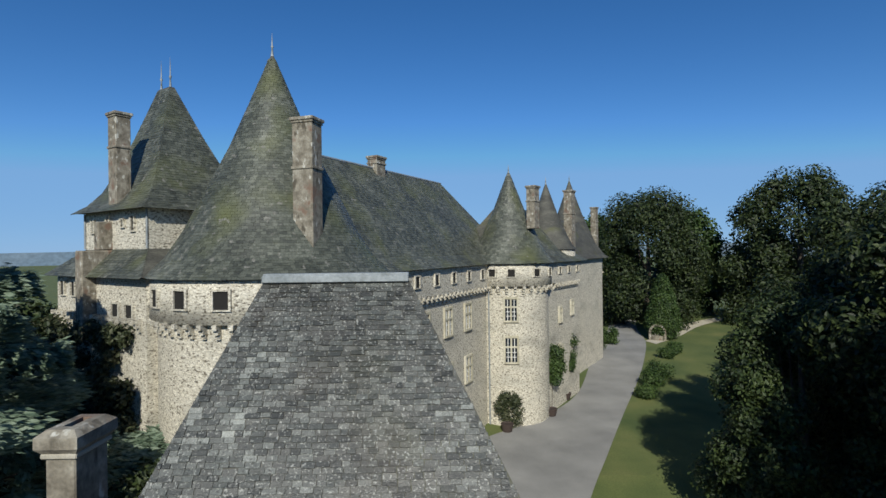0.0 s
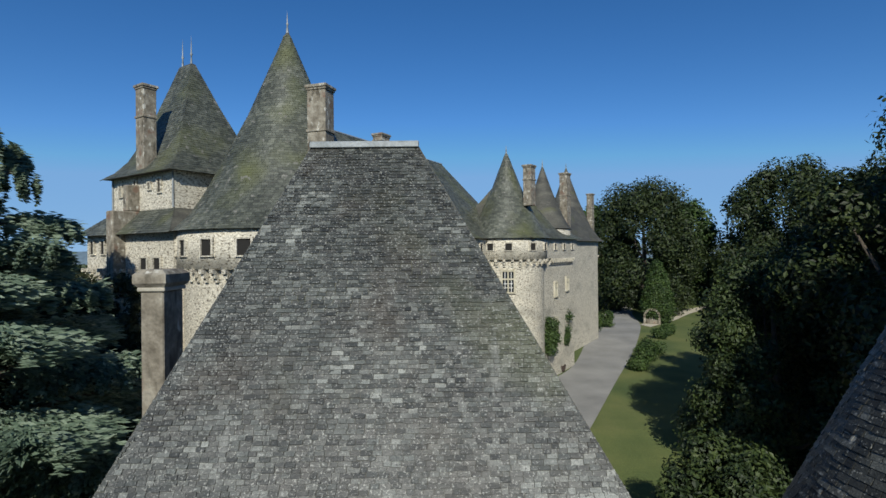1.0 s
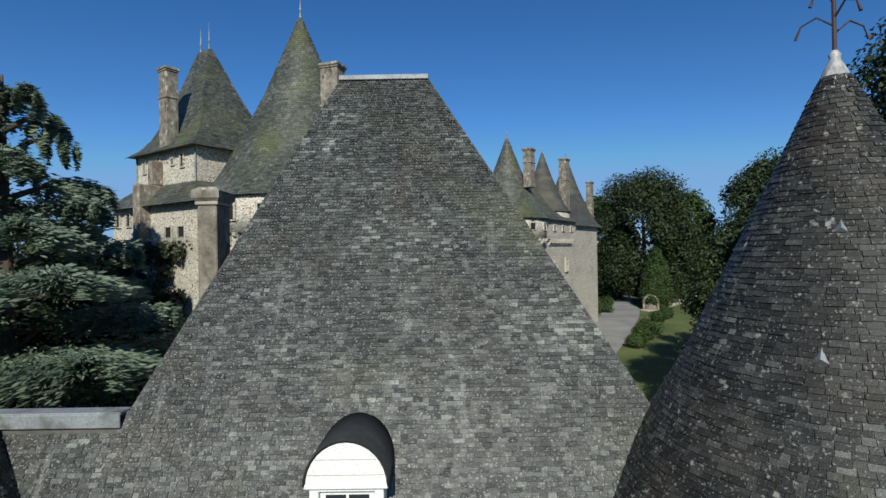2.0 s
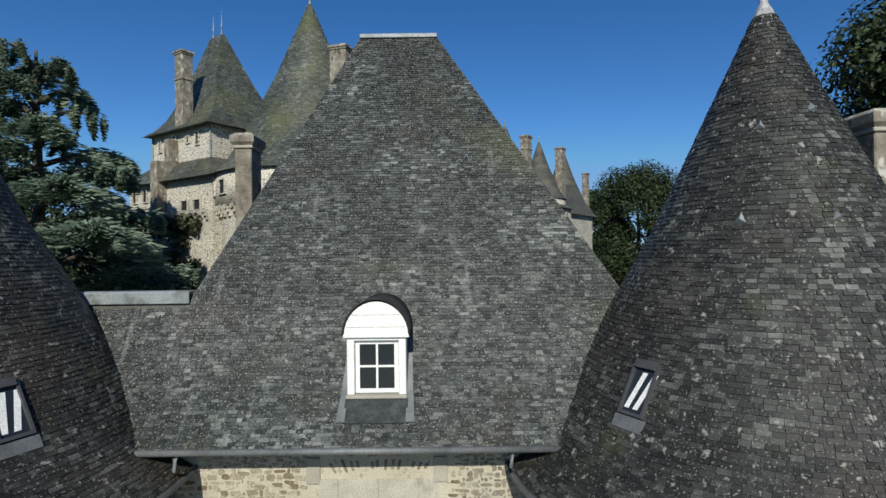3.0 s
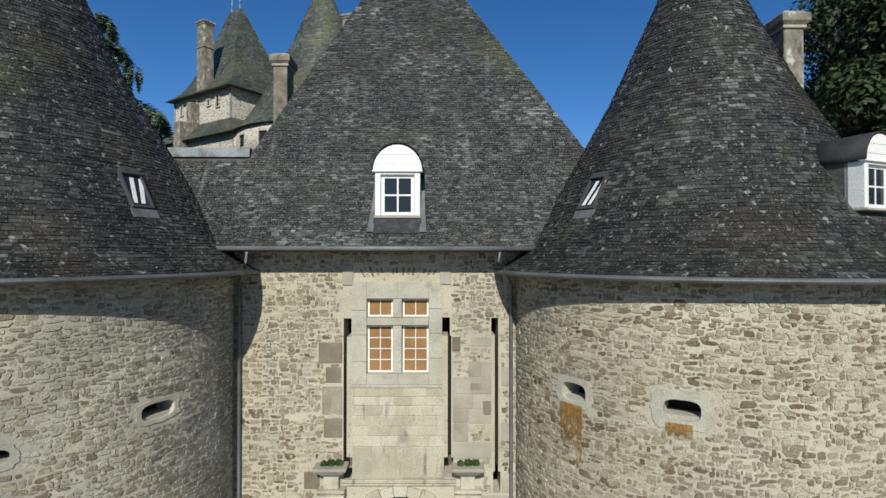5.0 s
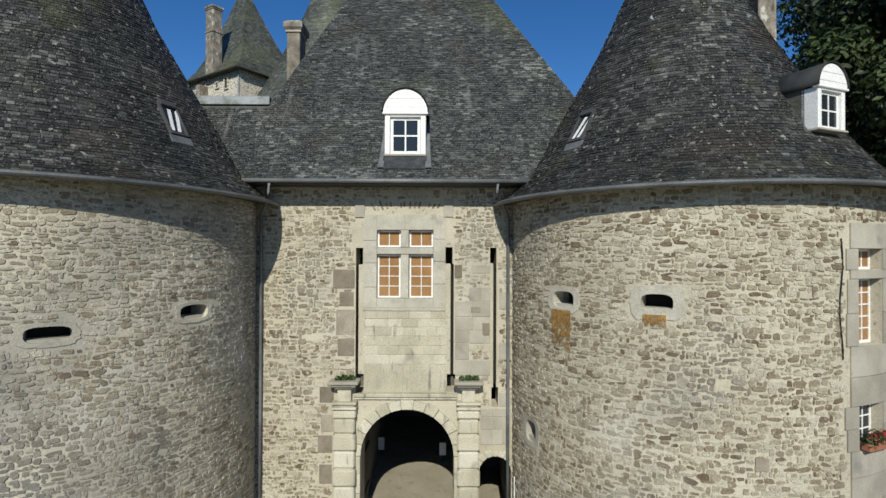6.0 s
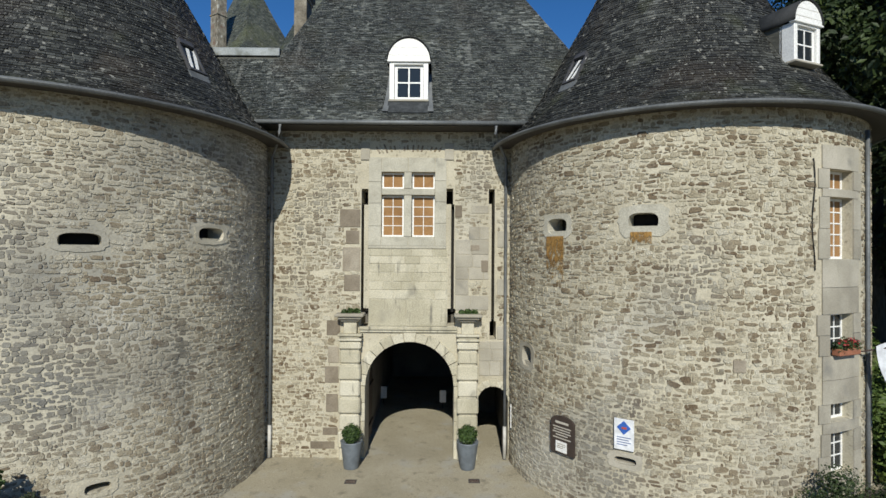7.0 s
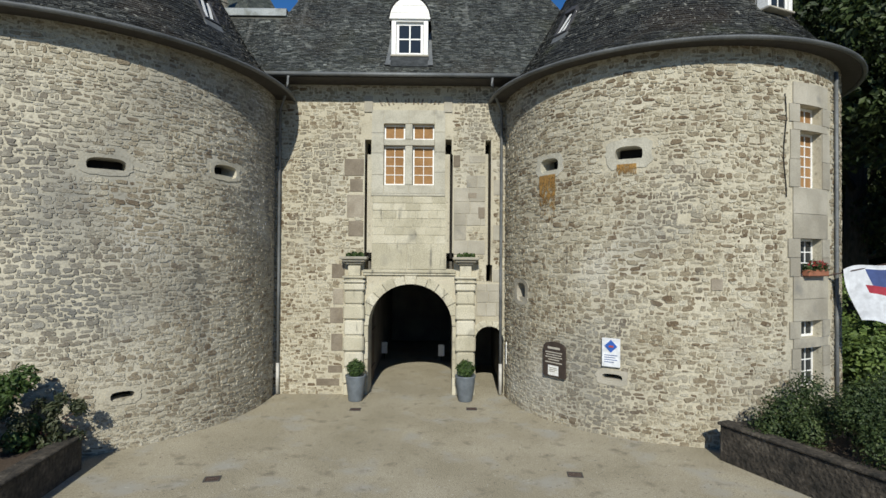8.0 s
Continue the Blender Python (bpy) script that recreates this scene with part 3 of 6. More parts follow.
def cone_slates(parent, c, prof, a0, a1, near, course=0.16, width=0.24, skip=None, mat=None, limit=300):
    total = sum(math.dist(p, q) for p, q in zip(prof, prof[1:])) - 0.35

    def at(s, w):
        r, z, dr, dz = profile_at(prof, s)
        a = w / max(r, 0.05)
        out = np.array((math.sin(a), -math.cos(a), 0))
        return np.array((c[0], c[1], 0)) + out * r + np.array((0, 0, z)), np.array((math.cos(a), math.sin(a), 0)), out * dr + np.array((0, 0, dz)), out * dz + np.array((0, 0, -dr))

    def ends(s):
        r = profile_at(prof, s)[0]
        return radians(a0) * r, radians(a1) * r
    rows = slate_rows(total, course, width, at, ends)
    if skip:
        rows = [x for x in rows if not skip(math.degrees(x[1] / max(profile_at(prof, x[0])[0], 0.05)), profile_at(prof, x[0])[1])]
    lay_slates(parent, rows, at, course, near, 0.015, limit, mat or cone_slate_mat)


def tower_wall(rw, z0, z1, holes, depth=0.55):
    """A round wall with openings (angle, angle, z, z) and their reveals."""
    al = sorted({float(a) for h in holes for a in h[:2]} | {-180.0 + 4 * k for k in range(90)})
    zs = sorted({z0, z1} | {float(z) for h in holes for z in h[2:]})
    bm = bmesh.new()
    vs = {}

    def vert(i, j, r):
        i %= len(al)
        if (i, j, r) not in vs:
            a = radians(al[i])
            vs[i, j, r] = bm.verts.new((r * math.sin(a), -r * math.cos(a), zs[j]))
        return vs[i, j, r]

    def is_open(i, j):
        i %= len(al)
        if not 0 <= j < len(zs) - 1:
            return False
        a = (al[i] + (al[i + 1] if i + 1 < len(al) else 180.0)) / 2
        z = (zs[j] + zs[j + 1]) / 2
        return any(h[0] < a < h[1] and h[2] < z < h[3] for h in holes)
    for i in range(len(al)):
        for j in range(len(zs) - 1):
            if not is_open(i, j):
                bm.faces.new((vert(i, j, rw), vert(i + 1, j, rw), vert(i + 1, j + 1, rw), vert(i, j + 1, rw)))
                continue
            for di, dj, p, q in ((-1, 0, (i, j), (i, j + 1)), (1, 0, (i + 1, j), (i + 1, j + 1)), (0, -1, (i, j), (i + 1, j)), (0, 1, (i, j + 1), (i + 1, j + 1))):
                if not is_open(i + di, j + dj):
                    bm.faces.new((vert(*p, rw), vert(*q, rw), vert(*q, rw - depth), vert(*p, rw - depth)))
    return bm


def gate_tower(label, c, rw, re, apex, holes, mortar):
    t = thing("gate_tower", label, "tower", (c[0], c[1], 0), group="gate towers")
    prof = cone_profile(re, apex, TOWER_EAVE)
    w = part("wall", tower_wall(rw, -0.3, TOWER_EAVE + 0.1, holes), mortar, t, "pale lime mortar between the stones")
    # Added near-black cylinder, paints the dark seen through slits and windows.
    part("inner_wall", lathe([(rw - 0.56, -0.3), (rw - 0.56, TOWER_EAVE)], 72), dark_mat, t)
    r = part("roof", lathe(prof, 96), cone_slate_mat, t, "weathered grey slate cone", True)
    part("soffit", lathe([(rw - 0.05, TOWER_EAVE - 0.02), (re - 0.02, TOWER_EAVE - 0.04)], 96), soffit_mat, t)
    ring = [(re + 0.05 + 0.062 * math.cos(math.tau * k / 8), TOWER_EAVE - 0.03 + 0.062 * math.sin(math.tau * k / 8)) for k in range(9)]
    part("gutter", lathe(ring, 96), gutter_mat, t, "half-round zinc gutter", True)
    return t, w, r, prof


SLITS_R = [(-59.3, -51.7, 7.25, 7.68), (-33.0, -25.4, 7.32, 7.73), (-73.3, -67.5, 3.39, 3.97), (-36.6, -30.8, 1.50, 1.68)]
PANES_R = [(19.0, 29.5, 8.31, 8.78), (19.0, 29.5, 6.63, 8.11), (19.3, 29.5, 4.33, 5.31), (19.8, 29.5, 2.74, 3.18), (19.8, 29.5, 1.45, 2.49)]
SLITS_L = [(32.0, 40.1, 6.76, 7.10), (62.2, 70.3, 6.98, 7.34), (37.5, 42.6, 1.2, 1.44)]
tower_r, tower_r_wall, tower_r_roof, prof_r = gate_tower("round rubble-stone tower with slate cone roof and side windows", TR, RR, RE, 20.2, SLITS_R + PANES_R, mortar_mat)
tower_l, tower_l_wall, tower_l_roof, prof_l = gate_tower("round rubble-stone tower with slate cone roof, greyed on one side", TL, RL, RLE, 21.4, SLITS_L, grey_mortar_mat)

# ---- castle behind ----
CA = -34.0                                                   # the castle's axes are turned
e1 = Vector((math.cos(radians(CA)), math.sin(radians(CA))))
e2 = Vector((-math.sin(radians(CA)), math.cos(radians(CA))))
BASE = 2.6


def to_local(x, y):
    p = Vector((x, y))
    return p.dot(e1), p.dot(e2)


def finial(parent, x, y, z, h, mat):
    part("finial", lathe([(0.16, z - 0.3), (0.10, z), (0.05, z + h * 0.3), (0.11, z + h * 0.36), (0.05, z + h * 0.42), (0.03, z + h * 0.7), (0.0, z + h)], 10, cx=x, cy=y), mat, parent, "slender lead finial", True)


def corbels(parent, pts_fn, count, z, size=0.5):
    """A corbel table: small brackets under a shallow course; pts_fn(k) gives place and outward direction."""
    for k in range(count):
        (x, y), (nx, ny) = pts_fn(k)
        bm = bmesh.new()
        for o, zz in ((0.12, -0.55), (0.26, -0.28), (0.40, 0.0)):
            box(bm, -0.14, 0.14, 0.0, o * 1.4, zz * size * 2 - 0.28, zz * size * 2)
        bmesh.ops.transform(bm, matrix=Matrix.Translation((x, y, z)) @ Matrix.Rotation(math.atan2(ny, nx) - math.pi / 2, 4, "Z"), verts=bm.verts)
        part("corbel", bm, castle_mat, parent)


CONES = []


def round_castle_tower(label, x, y, rw, re, eave, apex, corb, tip):
    t = thing("round_tower", label, "tower", (x, y, 0), group="castle towers")
    part("wall", lathe([(rw, BASE - 2), (rw, eave - 3.0), (rw + 0.02, eave - 2.6), (rw + 0.02, eave + 0.1)], 48), castle_mat, t, "", True)
    part("parapet_wall", lathe([(rw, corb - 0.05), (rw + 0.42, corb), (rw + 0.42, eave + 0.05), (rw, eave + 0.06)], 48), castle_mat, t, "pale plastered guard walk", True)
    h = apex - eave
    part("roof", lathe([(re, eave), (re * 0.86, eave + h * 0.075), (re * 0.72, eave + h * 0.19), (re * 0.36, eave + h * 0.56), (0.12, apex - 0.2), (0, apex)], 48), far_slate_mat, t, "mossy slate cone", True)
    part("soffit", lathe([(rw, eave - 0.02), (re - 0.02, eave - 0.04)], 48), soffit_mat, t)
    n = int(math.tau * rw / 0.85)
    corbels(t, lambda k: ((rw * math.sin(math.tau * k / n), -rw * math.cos(math.tau * k / n)), (math.sin(math.tau * k / n), -math.cos(math.tau * k / n))), n, corb, 0.5)
    finial(t, 0, 0, apex - 0.1, tip, zinc_mat)
    CONES.append((t, (x, y), [(re, eave), (re * 0.86, eave + h * 0.075), (re * 0.72, eave + h * 0.19), (re * 0.36, eave + h * 0.56), (0.12, apex - 0.2), (0, apex)]))
    return t


great = round_castle_tower("great round castle tower with tall mossy slate cone", -9.4, 32.8, 7.1, 7.75, 20.95, 35.9, 18.4, 1.6)
tower_a = round_castle_tower("round castle tower with mossy slate cone and mullioned windows", 9.87, 58.2, 4.4, 5.1, 20.85, 31.4, 18.3, 1.0)
tower_b = round_castle_tower("smaller round castle tower with slate cone", 15.97, 67.1, 3.3, 3.9, 22.2, 31.1, 18.3, 1.0)
tower_c = round_castle_tower("round end tower of the castle with slate cone", 24.4, 89.0, 5.0, 5.8, 20.9, 34.2, 18.3, 1.0)


def chimney(parent, x, y, z0, z1, wx, wy, mat=chimney_mat, rz=CA):
    """A stone stack with a string course and an overhanging cap."""
    m = Matrix.Translation((x, y, 0)) @ Matrix.Rotation(radians(rz), 4, "Z")
    st = None
    for nm, row in (("chimney", (-wx / 2, wx / 2, -wy / 2, wy / 2, z0, z1 - 0.35)),
                    ("string_course", (-wx / 2 - 0.07, wx / 2 + 0.07, -wy / 2 - 0.07, wy / 2 + 0.07, z0 + (z1 - z0) * 0.62, z0 + (z1 - z0) * 0.62 + 0.18)),
                    ("neck", (-wx / 2 - 0.06, wx / 2 + 0.06, -wy / 2 - 0.06, wy / 2 + 0.06, z1 - 0.35, z1 - 0.2)),
                    ("cap", (-wx / 2 - 0.13, wx / 2 + 0.13, -wy / 2 - 0.13, wy / 2 + 0.13, z1 - 0.2, z1))):
        bm = boxes(row, bevel=0.03)
        bmesh.ops.transform(bm, matrix=m, verts=bm.verts)
        ob = part(nm, bm, mat, st or parent, "rough stone chimney stack" if st is None else "")
        st = st or ob
    # Near-black plate on the cap, painted in as the unlit flue mouth.
    fl = boxes((-wx / 2 + 0.15, wx / 2 - 0.15, -wy / 2 + 0.15, wy / 2 - 0.15, z1 - 0.05, z1 + 0.012))
    bmesh.ops.transform(fl, matrix=m, verts=fl.verts)
    part("flue", fl, dark_mat, st)
    return st


def local_thing(name, label, category, group=""):
    return thing(name, label, category, (0, 0, 0), CA, group)


# main wing, turned a little less than the rest
MA = -27.0
f1 = Vector((math.cos(radians(MA)), math.sin(radians(MA))))
f2 = Vector((-math.sin(radians(MA)), math.cos(radians(MA))))
main = thing("castle_wing", "long castle wing with steep slate roof and corbelled guard walk", "castle", (0, 0, 0), MA, "castle wings")
S_W, U0, U1 = -18.86, 22.0, 62.0


def hip_roof(s0, s1, sr, u0, u1, ur0, ur1, eave, ridge):
    bm = bmesh.new()
    rings = []
    for k, f in ((0.0, 0.0), (0.10, 0.17), (1.0, 1.0)):
        z = eave + (ridge - eave) * k
        a, b = s0 + (sr - s0) * f, s1 + (sr - s1) * f
        c, d = u0 + (ur0 - u0) * f, u1 + (ur1 - u1) * f
        rings.append([bm.verts.new(p) for p in ((a, c, z), (b, c, z), (b, d, z), (a, d, z))])
    for p, q in zip(rings, rings[1:]):
        for i in range(4):
            bm.faces.new((p[i], p[(i + 1) % 4], q[(i + 1) % 4], q[i]))
    bm.faces.new(rings[0])
    bmesh.ops.remove_doubles(bm, verts=bm.verts, dist=0.001)
    return bm


part("wall", boxes((-32.0, S_W, U0, U1 - 0.5, BASE - 2, 20.85)), castle_mat, main)
part("parapet_wall", boxes((-31.8, S_W + 0.42, U0, U1 - 0.3, 18.3, 20.86)), castle_mat, main, "pale plastered guard walk")
part("roof", hip_roof(-32.6, S_W + 0.7, -25.66, U0, U1, U0 + 5, 54.6, 20.8, 30.3), far_slate_mat, main, "mossy slate roof")
corbels(main, lambda k: ((S_W, 27.0 + 0.85 * k), (1, 0)), 30, 18.3)
part("ridge_cap", tube([(-25.66, U0 + 5, 30.3), (-25.66, 54.6, 30.3)], 0.13, 8), zinc_mat, main, "pale zinc ridge")
chimney(main, -25.66, 41.0, 29.4, 31.5, 1.1, 1.5, rz=0)
wing2 = thing("castle_wing", "castle wing of pale rubble with slate roof beside the drive", "castle", (0, 0, 0), CA, "castle wings")
S2 = -20.5
part("wall", boxes((-31, S2, 53.5, 66.0, BASE - 2, 20.85), (-31, -23.5, 66.0, 86, BASE - 2, 20.85)), castle_mat, wing2)
part("parapet_wall", boxes((-31, S2 + 0.4, 54, 66.3, 18.3, 20.86)), castle_mat, wing2, "pale plastered guard walk")
part("roof", hip_roof(-32.0, S2 + 0.75, -26.2, 51, 67.5, 54, 64, 20.8, 27.4), far_slate_mat, wing2, "mossy slate roof")
part("rear_roof", hip_roof(-32.0, -22.9, -27.4, 60, 88, 62, 86, 20.7, 26.8), far_slate_mat, wing2)
corbels(wing2, lambda k: ((S2, 57.5 + 0.85 * k), (1, 0)), 10, 18.3)
chimney(wing2, *to_local(12.3, 56.0), 24.6, 29.4, 1.0, 1.3, rz=0)
chimney(wing2, *to_local(19.4, 68.4), 21.5, 30.2, 1.1, 1.4, rz=0)
chimney(wing2, *to_local(29.3, 91.0), 22.5, 29.6, 1.0, 1.2, rz=0)
chimney(great, -6.0 + 9.4, 28.5 - 32.8, 22.2, 30.35, 1.35, 1.15, rz=-17)

# pavilion
pav = thing("pavilion", "square castle pavilion with tall bell-shaped slate roof", "pavilion", (-18.3, 37.3, 0), CA)


def bell_roof(h, eave, ridge, half_ridge):
    bm = bmesh.new()
    rings = []
    for k, f in ((0.0, 1.0), (0.06, 0.84), (0.16, 0.68), (0.32, 0.525), (0.6, 0.31), (1.0, 0.035)):
        z, r = eave + (ridge - eave) * k, h * f
        x = r + (half_ridge if f < 0.9 else 0) * (1 - f)
        o = -1.35 * (1 - f)
        rings.append([bm.verts.new(p) for p in ((-x + o, -r, z), (x + o, -r, z), (x + o, r, z), (-x + o, r, z))])
    for p, q in zip(rings, rings[1:]):
        for i in range(4):
            bm.faces.new((p[i], p[(i + 1) % 4], q[(i + 1) % 4], q[i]))
    bm.faces.new(rings[-1])
    bm.faces.new(rings[0])
    return bm


part("wall", boxes((-4.45, 4.45, -4.45, 4.45, 18.0, 25.4)), castle_mat, pav)
part("roof", bell_roof(5.1, 25.35, 35.2, 0.7), far_slate_mat, pav, "mossy bell-cast slate roof")
part("lower_wall", boxes((-6.4, 6.4, -5.6, 5.6, BASE - 2, 21.0)), castle_mat, pav)
low = bmesh.new()
ra = [low.verts.new(p) for p in ((-7.0, -6.2, 20.9), (7.0, -6.2, 20.9), (7.0, 6.2, 20.9), (-7.0, 6.2, 20.9))]
rb = [low.verts.new(p) for p in ((-4.4, -4.4, 22.7), (4.4, -4.4, 22.7), (4.4, 4.4, 22.7), (-4.4, 4.4, 22.7))]
for i in range(4):
    low.faces.new((ra[i], ra[(i + 1) % 4], rb[(i + 1) % 4], rb[i]))
low.faces.new(ra)
part("skirt_roof", low, far_slate_mat, pav, "low slate skirt roof")
q = to_local(-20.7 + 18.3, 34.1 - 37.3)
chimney(pav, q[0], q[1], 25.6, 32.3, 1.15, 1.0, rz=0)
for s in (-2.0, -0.7):
    finial(pav, s, 0, 35.1, 2.6, zinc_mat)

# chimneys of the gatehouse
def coped_chimney(label, x, y, z0, z1, wx, wy):
    t = thing("chimney", label, "chimney", (x, y, 0))
    part("shaft", boxes((-wx / 2, wx / 2, -wy / 2, wy / 2, z0, z1 - 0.55), bevel=0.03), chimney_mat, t)
    part("moulding", boxes((-wx / 2 - 0.06, wx / 2 + 0.06, -wy / 2 - 0.06, wy / 2 + 0.06, z1 - 0.55, z1 - 0.45), bevel=0.02), granite_mat, t)
    bm = bmesh.new()
    o, i = 0.13, 0.2
    rings = [[(-wx / 2 - 0.04, -wy / 2 - 0.04, z1 - 0.45)], [(-wx / 2 - o, -wy / 2 - o, z1 - 0.34)], [(-wx / 2 - o, -wy / 2 - o, z1 - 0.12)], [(-wx / 2 + 0.02, -wy / 2 + 0.02, z1)], [(-wx / 2 + i, -wy / 2 + i, z1)], [(-wx / 2 + i, -wy / 2 + i, z1 - 0.5)]]
    loops = []
    for ((x0, y0, z),) in rings:
        loops.append([bm.verts.new(p) for p in ((x0, y0, z), (-x0, y0, z), (-x0, -y0, z), (x0, -y0, z))])
    for p, q in zip(loops, loops[1:]):
        for k in range(4):
            bm.faces.new((p[k], p[(k + 1) % 4], q[(k + 1) % 4], q[k]))
    part("coping", bm, chimney_mat, t, "weathered hollow stone coping")
    # Near-black plate puts the shade at the bottom of the hollow coping.
    part("flue", boxes((-wx / 2 + 0.19, wx / 2 - 0.19, -wy / 2 + 0.19, wy / 2 - 0.19, z1 - 0.52, z1 - 0.49)), dark_mat, t)
    return t


coped_chimney("tall lime-washed stone chimney with hollow coped top beside the gatehouse roof", -5.33, 7.35, 9.0, 19.0, 0.58, 1.0)
coped_chimney("pale stone chimney with coping behind the gate tower cone", 12.0, 1.3, 9.0, 18.0, 0.6, 0.95)


# ---- trees ----
def leaf_cloud(name, centres, radii, count, size, mat, parent, seed, squash=1.0, flat=0.0, stuff=True):
    """A crown of many small leaves in uneven clumps: each clump a shell of leaf blades."""
    g = np.random.default_rng(seed)
    centres, radii = np.asarray(centres, float), np.asarray(radii, float)
    wts = radii ** 2
    pick = g.choice(len(centres), count, p=wts / wts.sum())
    d = g.normal(size=(count, 3))
    d /= np.linalg.norm(d, axis=1)[:, None]
    r = radii[pick] * (g.uniform(0.35, 1.0, count) ** 0.4) * g.uniform(0.85, 1.15, count)
    P = centres[pick] + d * r[:, None] * np.array((1, 1, squash))
    nrm = d + g.normal(0, 0.6, (count, 3)) + np.array((0, 0, 0.4 + flat))
    nrm /= np.linalg.norm(nrm, axis=1)[:, None]
    t = np.cross(nrm, g.normal(size=(count, 3)))
    t /= np.linalg.norm(t, axis=1)[:, None]
    b = np.cross(nrm, t)
    s = size * g.uniform(0.6, 1.4, count)[:, None]
    core = g.uniform(0, 1, count) < 0.14
    P[core] = centres[pick[core]] + (P[core] - centres[pick[core]]) * 0.6
    s[core] *= 1.9
    q = np.stack([P - t * s, P - b * s * 0.55 + nrm * s * 0.12, P + t * s, P + b * s * 0.55 + nrm * s * 0.12], 1).reshape(-1, 3)
    return raw(name, q, np.arange(count * 4).reshape(-1, 4), mat, parent)


def broad_tree(label, x, y, height, spread, mat, seed, leaves=14000, size=0.28, low=0.22, name="tree", lobes=46, tilt=0.0):
    g = np.random.default_rng(seed)
    z0 = ground_z(x, y)
    t = thing(name, label, "tree", (x, y, z0))
    trunk_r = height * 0.024
    bm = tube([(0, 0, -0.2), (0.1, 0.05, height * 0.2), (0.25, -0.15, height * 0.45), (0.1, 0.1, height * 0.8)], [trunk_r * 1.3, trunk_r, trunk_r * 0.7, trunk_r * 0.2], 10)
    part("trunk", bm, bark_mat, t, "", True)
    cs, rs = [], []
    for k in range(lobes):
        u = (k + 0.5) / lobes
        h = low + (0.97 - low) * u
        prof = math.sin(math.pi * min(1, 0.18 + 0.78 * (h - low) / (1 - low))) ** 0.7
        a = k * 2.39996 + g.uniform(-0.4, 0.4)
        rr = spread * prof * (g.uniform(0.25, 1.0) ** 0.5)
        cs.append((math.cos(a) * rr, math.sin(a) * rr, h * height - spread * 0.10))
        rs.append(spread * g.uniform(0.20, 0.36))
    for k in range(0, lobes, 5):
        c = cs[k]
        zl = c[2] * 0.62
        part("limb", tube([(0.1, 0, zl * 0.8), (c[0] * 0.5, c[1] * 0.5, zl), c], [trunk_r * 0.4, trunk_r * 0.25, trunk_r * 0.08], 6), bark_mat, t, "", True)
    leaf_cloud("crown", cs, rs, leaves, size, mat, t, seed + 1)
    return t


broad_tree("tall dark broadleaf tree on the lawn behind the gate tower", 37.0, 37.0, 24.0, 9.0, dark_leaf_mat, 11, 70000, 0.18, low=0.06)
broad_tree("low bushy tree at the lawn's edge", 26.5, 33.0, 17.0, 5.5, leaf_mat, 28, 40000, 0.15, low=0.05)
broad_tree("tall dark broadleaf tree in deep shade", 32.0, 20.5, 31.0, 9.0, dark_leaf_mat, 12, 64000, 0.18)
broad_tree("tall dark broadleaf tree in deep shade", 37.0, -4.0, 27.0, 8.5, dark_leaf_mat, 13, 26000, 0.22)
broad_tree("tall bare-trunked tree beside the gate tower", 26.5, 7.0, 29.0, 7.0, leaf_mat, 23, 56000, 0.17, low=0.42)
broad_tree("tall dark broadleaf tree over the lawn", 45.0, 26.0, 27.0, 9.5, dark_leaf_mat, 24, 30000, 0.26, low=0.1)
broad_tree("spreading tree overhanging the lawn", 50.0, 48.0, 25.0, 10.5, dark_leaf_mat, 14, 44000, 0.25, low=0.08)
broad_tree("spreading tree overhanging the lawn", 66.0, 64.0, 28.0, 12.0, dark_leaf_mat, 15, 30000, 0.32, low=0.06)
broad_tree("great round dark copper-green tree beyond the castle", 48.4, 116.0, 29.5, 12.5, dark_leaf_mat, 16, 44000, 0.28, low=0.04)
broad_tree("tall spreading park tree", 80.0, 112.0, 34.0, 15.0, dark_leaf_mat, 17, 34000, 0.35, low=0.05)
broad_tree("small round tree behind the gate tower", 16.6, 20.5, 9.2, 3.8, leaf_mat, 18, 20000, 0.13, low=0.2)
broad_tree("pale green tree seen past the end tower", 40.0, 132.0, 26.0, 8.0, box_leaf_mat, 19, 9000, 0.45, low=0.1)
broad_tree("pale green tree at the wood's edge", 66.0, 134.0, 27.0, 9.0, box_leaf_mat, 20, 10000, 0.45, low=0.1)
broad_tree("dark tree far behind the cedar", -46.0, 42.0, 22.0, 8.0, dark_leaf_mat, 21, 12000, 0.34, low=0.1)
broad_tree("dark tree far behind the cedar", -40.0, 30.0, 20.0, 7.0, leaf_mat, 22, 12000, 0.32, low=0.1)

# far woods
wc, wr = [], []
g = np.random.default_rng(30)
for k in range(150):
    a = g.uniform(-0.2, 1.15)
    d = g.uniform(140, 230)
    x, y = d * math.sin(a) + 10, d * math.cos(a)
    wc.append((x, y, ground_z(x, y) + g.uniform(3, 15))), wr.append(g.uniform(4, 8))
woods = leaf_cloud("woods", wc, wr, 30000, 0.75, dark_leaf_mat, None, 31)
tagged(woods, "dense dark woodland closing the park", "woods", kind="stuff")


